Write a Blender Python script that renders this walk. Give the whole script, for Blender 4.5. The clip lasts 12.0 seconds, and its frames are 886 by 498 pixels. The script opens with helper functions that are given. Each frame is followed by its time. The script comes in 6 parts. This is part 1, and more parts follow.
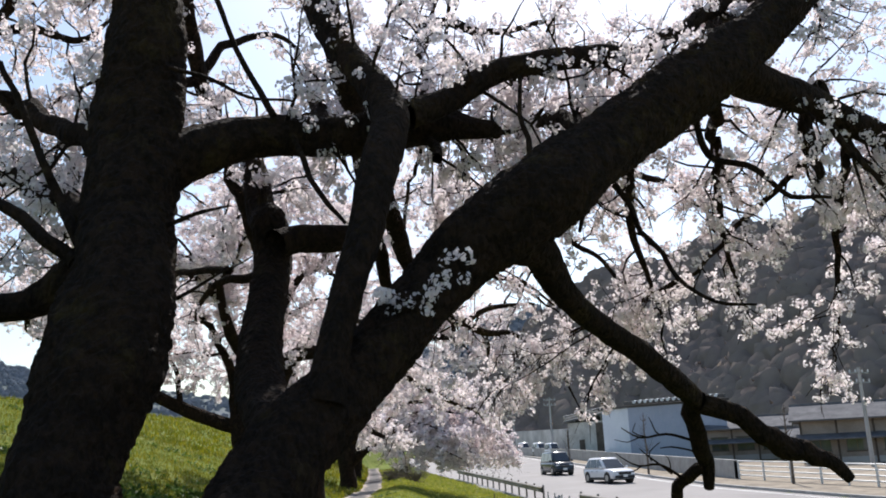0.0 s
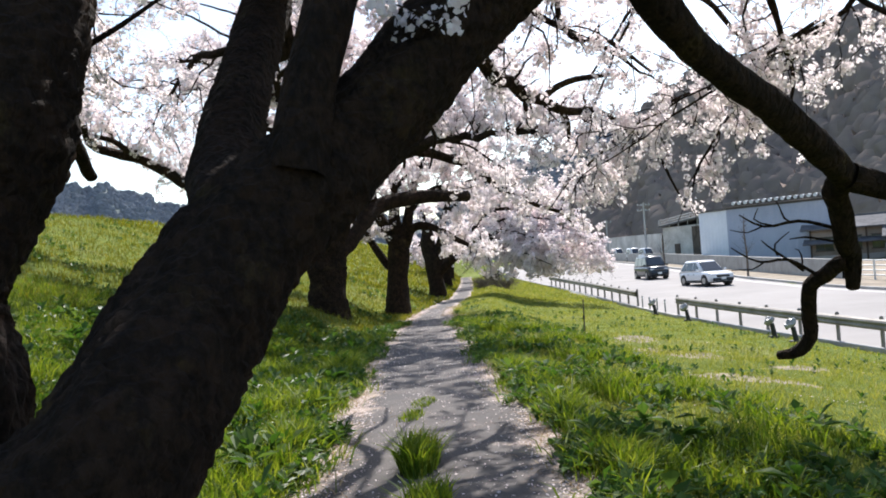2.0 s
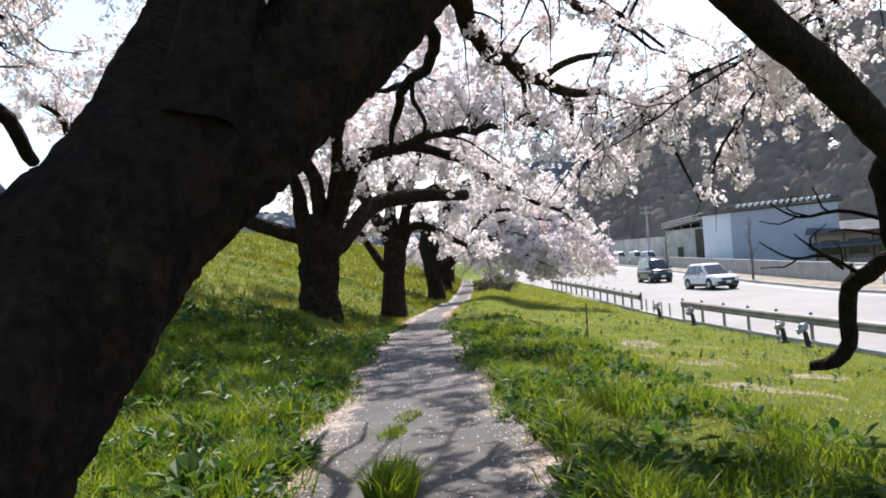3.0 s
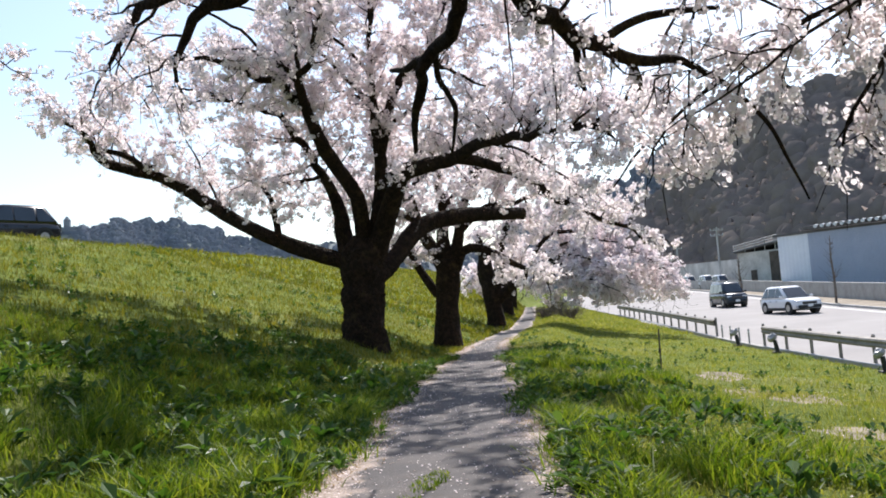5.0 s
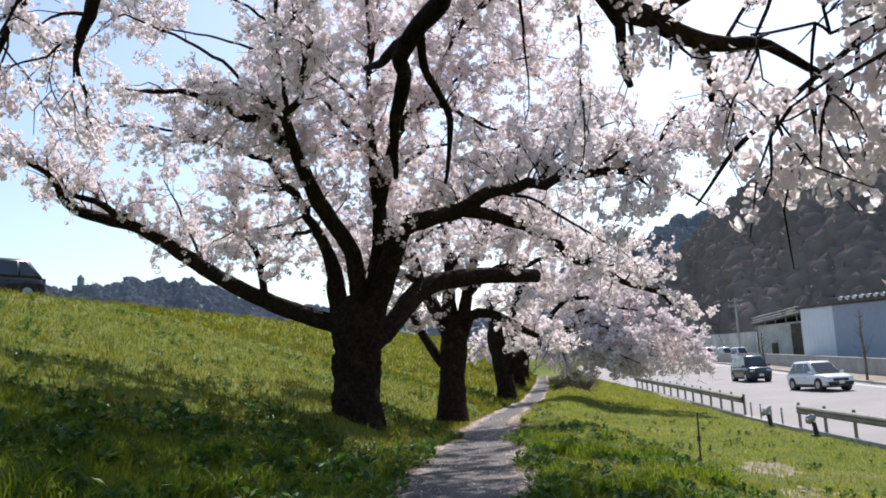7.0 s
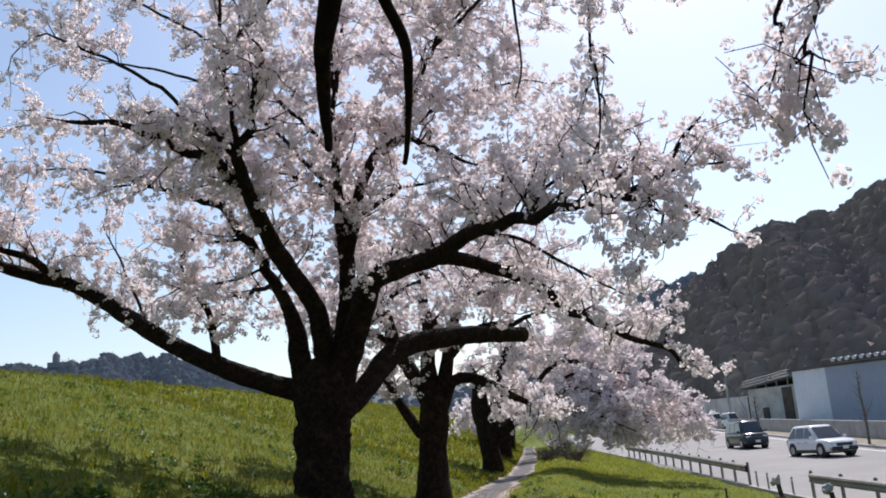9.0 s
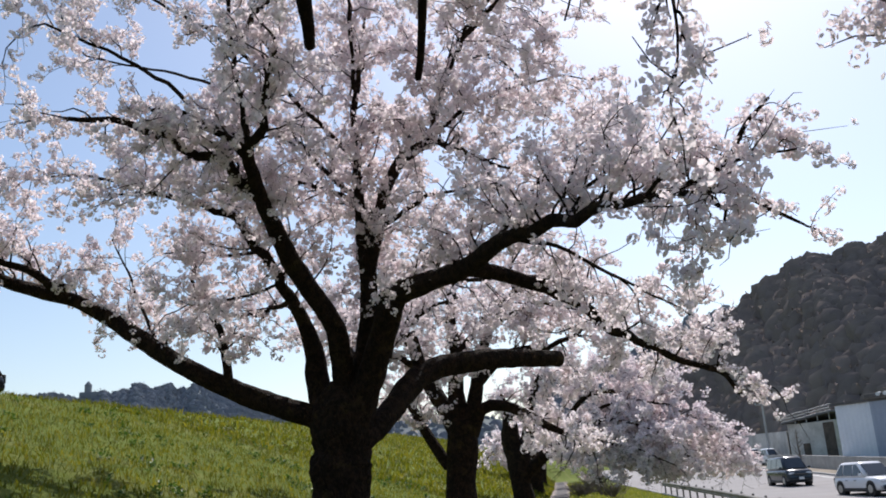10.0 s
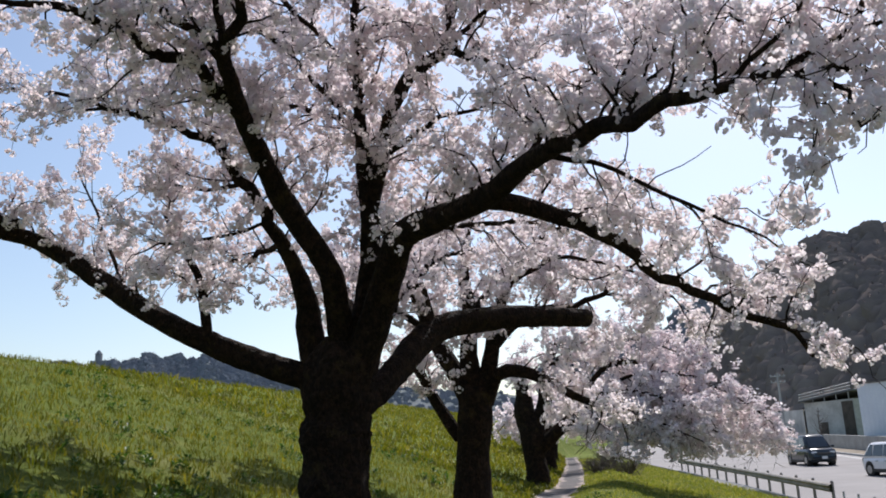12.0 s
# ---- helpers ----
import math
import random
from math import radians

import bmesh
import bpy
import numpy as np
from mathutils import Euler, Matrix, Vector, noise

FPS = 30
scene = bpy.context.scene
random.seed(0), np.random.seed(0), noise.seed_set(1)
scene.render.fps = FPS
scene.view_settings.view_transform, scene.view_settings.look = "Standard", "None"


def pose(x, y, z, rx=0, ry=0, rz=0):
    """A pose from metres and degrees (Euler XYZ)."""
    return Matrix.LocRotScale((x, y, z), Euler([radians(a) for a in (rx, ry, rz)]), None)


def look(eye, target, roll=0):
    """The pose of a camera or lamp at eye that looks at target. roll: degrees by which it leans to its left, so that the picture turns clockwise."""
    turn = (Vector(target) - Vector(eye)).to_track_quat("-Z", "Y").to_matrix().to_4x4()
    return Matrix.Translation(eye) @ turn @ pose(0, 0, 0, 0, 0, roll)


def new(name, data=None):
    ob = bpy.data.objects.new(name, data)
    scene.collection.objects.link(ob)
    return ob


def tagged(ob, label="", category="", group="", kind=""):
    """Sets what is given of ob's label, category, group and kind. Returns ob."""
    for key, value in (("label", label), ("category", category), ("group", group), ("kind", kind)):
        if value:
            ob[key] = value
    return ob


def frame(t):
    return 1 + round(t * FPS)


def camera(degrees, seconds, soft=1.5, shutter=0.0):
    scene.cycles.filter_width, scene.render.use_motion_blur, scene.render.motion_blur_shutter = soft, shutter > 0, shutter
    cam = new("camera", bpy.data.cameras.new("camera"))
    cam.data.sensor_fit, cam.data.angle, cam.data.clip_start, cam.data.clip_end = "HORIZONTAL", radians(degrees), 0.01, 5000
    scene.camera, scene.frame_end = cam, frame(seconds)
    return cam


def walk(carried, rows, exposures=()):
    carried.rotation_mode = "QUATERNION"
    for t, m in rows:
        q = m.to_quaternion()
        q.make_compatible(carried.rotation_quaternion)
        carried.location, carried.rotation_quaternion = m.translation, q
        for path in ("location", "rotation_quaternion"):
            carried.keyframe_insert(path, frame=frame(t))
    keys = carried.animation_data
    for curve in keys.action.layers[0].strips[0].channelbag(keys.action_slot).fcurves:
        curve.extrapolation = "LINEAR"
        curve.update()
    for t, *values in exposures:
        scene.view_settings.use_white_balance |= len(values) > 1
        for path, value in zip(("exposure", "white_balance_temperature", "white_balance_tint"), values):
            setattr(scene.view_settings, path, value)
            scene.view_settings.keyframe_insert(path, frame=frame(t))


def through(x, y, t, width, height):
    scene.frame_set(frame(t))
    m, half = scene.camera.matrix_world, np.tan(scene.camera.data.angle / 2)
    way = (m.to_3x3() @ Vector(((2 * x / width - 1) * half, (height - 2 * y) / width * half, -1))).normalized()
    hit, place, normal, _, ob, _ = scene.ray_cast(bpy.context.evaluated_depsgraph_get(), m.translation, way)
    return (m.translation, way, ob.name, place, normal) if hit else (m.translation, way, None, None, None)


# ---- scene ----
cam = camera(53.8, 12.0, 1.8)
PATH = [
    (0, (0.056, -0.071, 1.494), (0.071, 1.873, 1.961), -2.7),
    (0.5, (0.092, 0.518, 1.46), (0.086, 2.495, 1.76), -3.1),
    (1, (0.108, 1.036, 1.451), (0.049, 3.026, 1.643), -3.3),
    (1.5, (0.238, 1.62, 1.445), (0.11, 3.611, 1.582), -4.1),
    (2, (0.296, 2.168, 1.409), (0.078, 4.156, 1.465), -4.0),
    (2.5, (0.306, 2.687, 1.379), (0.088, 4.674, 1.439), -3.9),
    (4.3, (0.337, 4.734, 1.290), (0.052, 6.710, 1.400), -4.0),
    (4.5, (0.331, 4.919, 1.284), (0.023, 6.891, 1.411), -4.2),
    (5, (0.344, 5.398, 1.279), (-0.018, 7.36, 1.416), -4.4),
    (5.5, (0.292, 5.988, 1.317), (-0.1, 7.946, 1.433), -4.1),
    (6, (0.255, 6.615, 1.354), (-0.13, 8.571, 1.514), -3.6),
    (6.5, (0.184, 7.148, 1.356), (-0.22, 9.093, 1.586), -3.2),
    (7, (0.093, 7.804, 1.387), (-0.285, 9.746, 1.675), -3.2),
    (7.2, (0.078, 8.075, 1.384), (-0.29, 10.016, 1.699), -2.9),
    (8.8, (-0.186, 9.832, 1.386), (-0.499, 11.758, 1.823), -4.1),
    (9, (-0.25, 10.086, 1.384), (-0.571, 12.01, 1.827), -4.4),
    (9.5, (-0.318, 10.794, 1.38), (-0.671, 12.703, 1.861), -4.2),
    (10, (-0.494, 11.451, 1.347), (-0.873, 13.345, 1.866), -3.8),
    (10.5, (-0.646, 12.081, 1.313), (-1.046, 13.964, 1.856), -3.0),
    (11, (-0.837, 12.697, 1.322), (-1.248, 14.587, 1.831), -2.5),
    (11.5, (-0.98, 13.275, 1.347), (-1.398, 15.171, 1.829), -2.4),
    (12, (-1.091, 13.893, 1.339), (-1.499, 15.795, 1.804), -2.8),
]
walk(cam, [(t, look(eye, target, roll)) for t, eye, target, roll in PATH], [(0.0, 0.24, 6500, 11), (0.7, 0.48, 6500, 11), (1.5, 0.66, 6500, 11), (2.5, 0.72, 6500, 11), (4.5, 0.62, 6480, 11.5), (7.0, 0.28, 6440, 12), (9.5, -0.05, 6380, 13), (12.0, -0.05, 6380, 13)])

# ---- world, sun ----
SUN_EL, SUN_AZ = 48.5, 8.0          # degrees; azimuth from +y towards +x
world = bpy.data.worlds.new("world")
scene.world = world
world.use_nodes = True
_wn = world.node_tree
_sky = _wn.nodes.new("ShaderNodeTexSky")
_sky.sky_type = "NISHITA"
_sky.sun_disc = False
_sky.sun_elevation, _sky.sun_rotation = radians(SUN_EL), radians(SUN_AZ)
_sky.air_density, _sky.dust_density, _sky.ozone_density = 1.15, 1.15, 1.6
_bg = _wn.nodes["Background"]
_wn.links.new(_sky.outputs[0], _bg.inputs[0])
_bg.inputs[1].default_value = 0.142
_sl = bpy.data.lights.new("sun", "SUN")
_sl.energy, _sl.angle, _sl.color = 5.0, radians(0.55), (1.0, 0.955, 0.915)
sun = new("sun", _sl)
_sd = Vector((math.sin(radians(SUN_AZ)) * math.cos(radians(SUN_EL)), math.cos(radians(SUN_AZ)) * math.cos(radians(SUN_EL)), math.sin(radians(SUN_EL))))
sun.matrix_world = look(_sd * 100, (0, 0, 0))


# ---- materials ----
def ramp(nt, fac, stops):
    n = nt.nodes.new("ShaderNodeValToRGB")
    el = n.color_ramp.elements
    while len(el) < len(stops):
        el.new(0.5)
    for e, (p, c) in zip(el, stops):
        e.position, e.color = p, (*c, 1)
    nt.links.new(fac, n.inputs[0])
    return n.outputs[0]


def noise_tex(nt, scale, detail=4.0, rough=0.6, vec=None, kind="ShaderNodeTexNoise"):
    n = nt.nodes.new(kind)
    n.inputs["Scale"].default_value = scale
    if kind == "ShaderNodeTexNoise":
        n.inputs["Detail"].default_value, n.inputs["Roughness"].default_value = detail, rough
    if vec is not None:
        nt.links.new(vec, n.inputs["Vector"])
    return n


def mixc(nt, fac, a, b, mode="MIX"):
    n = nt.nodes.new("ShaderNodeMix")
    n.data_type, n.blend_type = "RGBA", mode
    for sock, v in ((n.inputs[0], fac), (n.inputs[6], a), (n.inputs[7], b)):
        if isinstance(v, (int, float)):
            sock.default_value = v
        elif isinstance(v, tuple):
            sock.default_value = (*v, 1)
        else:
            nt.links.new(v, sock)
    return n.outputs[2]


def mathn(nt, op, a, b=None):
    n = nt.nodes.new("ShaderNodeMath")
    n.operation = op
    for sock, v in zip(n.inputs, (a, b)):
        if v is None:
            continue
        if isinstance(v, (int, float)):
            sock.default_value = v
        else:
            nt.links.new(v, sock)
    return n.outputs[0]


def base_mat(name, rough=0.8, metal=0.0):
    m = bpy.data.materials.new(name)
    m.use_nodes = True
    nt = m.node_tree
    b = nt.nodes["Principled BSDF"]
    b.inputs["Roughness"].default_value, b.inputs["Metallic"].default_value = rough, metal
    return m, nt, b


def obj_vec(nt):
    return nt.nodes.new("ShaderNodeTexCoord").outputs["Object"]


def bump(nt, b, height, strength, dist=0.02):
    n = nt.nodes.new("ShaderNodeBump")
    n.inputs["Strength"].default_value, n.inputs["Distance"].default_value = strength, dist
    nt.links.new(height, n.inputs["Height"])
    nt.links.new(n.outputs[0], b.inputs["Normal"])


def two_tone(name, a, b_, scale, rough=0.8, metal=0.0, bump_s=0.3, fine=30.0, spec=None):
    """Paint, concrete, metal: two colours at a coarse scale, grain at a fine one."""
    m, nt, b = base_mat(name, rough, metal)
    v = obj_vec(nt)
    n1 = noise_tex(nt, scale, 5, 0.65, v)
    n2 = noise_tex(nt, fine, 3, 0.6, v)
    f = mathn(nt, "ADD", mathn(nt, "MULTIPLY", n1.outputs[0], 0.75), mathn(nt, "MULTIPLY", n2.outputs[0], 0.25))
    nt.links.new(ramp(nt, f, [(0.36, a), (0.64, b_)]), b.inputs["Base Color"])
    bump(nt, b, n2.outputs[0], bump_s, 0.01)
    if spec is not None:
        b.inputs["Specular IOR Level"].default_value = spec
    return m


def bark_mat():
    m, nt, b = base_mat("bark", 0.92)
    v = obj_vec(nt)
    mp = nt.nodes.new("ShaderNodeMapping")
    mp.inputs["Scale"].default_value = (1.0, 1.0, 0.45)
    nt.links.new(v, mp.inputs[0])
    vor = noise_tex(nt, 16, kind="ShaderNodeTexVoronoi", vec=mp.outputs[0])
    vor.feature = "DISTANCE_TO_EDGE"
    n1 = noise_tex(nt, 2.2, 6, 0.7, v)
    n2 = noise_tex(nt, 24, 6, 0.75, mp.outputs[0])
    col = ramp(nt, n2.outputs[0], [(0.3, (0.011, 0.0076, 0.0056)), (0.55, (0.028, 0.0185, 0.0128)), (0.8, (0.068, 0.045, 0.030))])
    n3 = noise_tex(nt, 7, 5, 0.7, v)
    plate = ramp(nt, n3.outputs[0], [(0.46, (0, 0, 0)), (0.60, (1, 1, 1))])
    col = mixc(nt, mathn(nt, "MULTIPLY", plate, 0.5), col, (0.070, 0.041, 0.025))
    moss = ramp(nt, n1.outputs[0], [(0.56, (0, 0, 0)), (0.70, (1, 1, 1))])
    col = mixc(nt, mathn(nt, "MULTIPLY", moss, 0.5), col, (0.125, 0.088, 0.032))
    nt.links.new(col, b.inputs["Base Color"])
    h = mathn(nt, "ADD", mathn(nt, "MULTIPLY", vor.outputs[0], 1.8), mathn(nt, "MULTIPLY", n2.outputs[0], 0.9))
    bump(nt, b, h, 1.0, 0.09)
    b.inputs["Specular IOR Level"].default_value = 0.12
    return m


def thin_leaf_mat(name, stops, trans, rough=0.6, share=0.45, per="Random Per Island", big=None):
    """Petals and blades: a diffuse face and light passing through."""
    m, nt, b = base_mat(name, rough)
    g = nt.nodes.new("ShaderNodeNewGeometry")
    col = ramp(nt, g.outputs[per], stops)
    if big:
        n = noise_tex(nt, big[0], 3, 0.6, obj_vec(nt))
        f = ramp(nt, n.outputs[0], [(0.4, (0, 0, 0)), (0.65, (1, 1, 1))])
        col = mixc(nt, f, col, big[1], "MULTIPLY")
    nt.links.new(col, b.inputs["Base Color"])
    b.inputs["Specular IOR Level"].default_value = 0.2
    t = nt.nodes.new("ShaderNodeBsdfTranslucent")
    nt.links.new(mixc(nt, 1.0, col, trans, "MULTIPLY"), t.inputs[0])
    mx = nt.nodes.new("ShaderNodeMixShader")
    mx.inputs[0].default_value = share
    nt.links.new(b.outputs[0], mx.inputs[1])
    nt.links.new(t.outputs[0], mx.inputs[2])
    nt.links.new(mx.outputs[0], nt.nodes["Material Output"].inputs[0])
    return m


def grass_ground_mat():
    m, nt, b = base_mat("grass_ground", 0.95)
    v = obj_vec(nt)
    n0 = noise_tex(nt, 0.22, 5, 0.6, v)
    n1 = noise_tex(nt, 1.7, 6, 0.7, v)
    n2 = noise_tex(nt, 26, 5, 0.8, v)
    f = mathn(nt, "ADD", mathn(nt, "MULTIPLY", n1.outputs[0], 0.5), mathn(nt, "MULTIPLY", n2.outputs[0], 0.5))
    col = ramp(nt, f, [(0.3, (0.055, 0.080, 0.014)), (0.5, (0.130, 0.170, 0.026)), (0.7, (0.230, 0.250, 0.055))])
    dry = ramp(nt, n0.outputs[0], [(0.52, (0, 0, 0)), (0.70, (1, 1, 1))])
    col = mixc(nt, mathn(nt, "MULTIPLY", dry, 0.45), col, (0.30, 0.27, 0.11))
    nt.links.new(col, b.inputs["Base Color"])
    b.inputs["Specular IOR Level"].default_value = 0.1
    bump(nt, b, f, 1.0, 0.10)
    return m


def path_mat():
    """Old asphalt, strewn with petals and dry grass towards its edges (u runs across, 0 to 1)."""
    m, nt, b = base_mat("path_surface", 0.9)
    v = obj_vec(nt)
    uv = nt.nodes.new("ShaderNodeUVMap")
    sep = nt.nodes.new("ShaderNodeSeparateXYZ")
    nt.links.new(uv.outputs[0], sep.inputs[0])
    off = mathn(nt, "ABSOLUTE", mathn(nt, "SUBTRACT", sep.outputs[0], 0.5))
    n1 = noise_tex(nt, 1.3, 6, 0.65, v)
    n2 = noise_tex(nt, 45, 4, 0.7, v)
    n3 = noise_tex(nt, 5.5, 6, 0.7, v)
    asph = ramp(nt, n2.outputs[0], [(0.3, (0.036, 0.032, 0.031)), (0.7, (0.085, 0.077, 0.073))])
    dust = ramp(nt, n1.outputs[0], [(0.42, (0, 0, 0)), (0.7, (1, 1, 1))])
    asph = mixc(nt, mathn(nt, "MULTIPLY", dust, 0.55), asph, (0.145, 0.126, 0.112))
    soil = ramp(nt, n3.outputs[0], [(0.53, (0, 0, 0)), (0.66, (1, 1, 1))])
    asph = mixc(nt, mathn(nt, "MULTIPLY", soil, 0.55), asph, (0.060, 0.045, 0.033))
    dirt = ramp(nt, n2.outputs[0], [(0.3, (0.17, 0.125, 0.095)), (0.7, (0.52, 0.43, 0.37))])
    wander = mathn(nt, "ADD", mathn(nt, "MULTIPLY", mathn(nt, "SUBTRACT", n1.outputs[0], 0.5), 0.45), mathn(nt, "MULTIPLY", mathn(nt, "SUBTRACT", n3.outputs[0], 0.5), 0.35))
    e = mathn(nt, "ADD", off, wander)
    edge = ramp(nt, e, [(0.27, (0, 0, 0)), (0.37, (1, 1, 1))])
    col = mixc(nt, edge, asph, dirt)
    vor = noise_tex(nt, 26, kind="ShaderNodeTexVoronoi", vec=v)
    petal = mathn(nt, "LESS_THAN", vor.outputs["Distance"], 0.12)
    sel = mathn(nt, "MULTIPLY", petal, mathn(nt, "GREATER_THAN", n1.outputs[0], 0.50))
    col = mixc(nt, mathn(nt, "MULTIPLY", sel, 0.8), col, (0.72, 0.62, 0.60))
    nt.links.new(col, b.inputs["Base Color"])
    bump(nt, b, n2.outputs[0], 0.6, 0.015)
    return m


def road_mat():
    m, nt, b = base_mat("road_asphalt", 0.85)
    v = obj_vec(nt)
    n1 = noise_tex(nt, 0.25, 6, 0.6, v)
    n2 = noise_tex(nt, 60, 4, 0.7, v)
    f = mathn(nt, "ADD", mathn(nt, "MULTIPLY", n1.outputs[0], 0.7), mathn(nt, "MULTIPLY", n2.outputs[0], 0.3))
    nt.links.new(ramp(nt, f, [(0.35, (0.235, 0.222, 0.212)), (0.65, (0.305, 0.288, 0.275))]), b.inputs["Base Color"])
    b.inputs["Specular IOR Level"].default_value = 0.25
    bump(nt, b, n2.outputs[0], 0.4, 0.01)
    return m


def hill_mat(name, dark, mid, light, through=0.5):
    """Leafless woods: thin sprays of twigs that let part of the light through."""
    m, nt, b = base_mat(name, 1.0)
    g = nt.nodes.new("ShaderNodeNewGeometry")
    n = noise_tex(nt, 0.035, 5, 0.65, obj_vec(nt))
    n2 = noise_tex(nt, 0.25, 4, 0.7, obj_vec(nt))
    f = mathn(nt, "ADD", mathn(nt, "MULTIPLY", g.outputs["Random Per Island"], 0.08),
              mathn(nt, "ADD", mathn(nt, "MULTIPLY", n.outputs[0], 0.56), mathn(nt, "MULTIPLY", n2.outputs[0], 0.36)))
    col = ramp(nt, f, [(0.3, dark), (0.5, mid), (0.72, light)])
    nt.links.new(col, b.inputs["Base Color"])
    b.inputs["Specular IOR Level"].default_value = 0.0
    n3 = noise_tex(nt, 0.9, 6, 0.75, obj_vec(nt))
    bump(nt, b, n3.outputs[0], 0.15, 1.0)
    t = nt.nodes.new("ShaderNodeBsdfTranslucent")
    nt.links.new(col, t.inputs[0])
    mx = nt.nodes.new("ShaderNodeMixShader")
    mx.inputs[0].default_value = through
    nt.links.new(b.outputs[0], mx.inputs[1])
    nt.links.new(t.outputs[0], mx.inputs[2])
    nt.links.new(mx.outputs[0], nt.nodes["Material Output"].inputs[0])
    return m


def glass_mat(name, tint=(0.02, 0.025, 0.03)):
    m, nt, b = base_mat(name, 0.06)
    n = noise_tex(nt, 1.5, 2, 0.5, obj_vec(nt))
    nt.links.new(ramp(nt, n.outputs[0], [(0.3, tint), (0.7, tuple(c * 1.6 for c in tint))]), b.inputs["Base Color"])
    b.inputs["Specular IOR Level"].default_value = 0.8
    return m


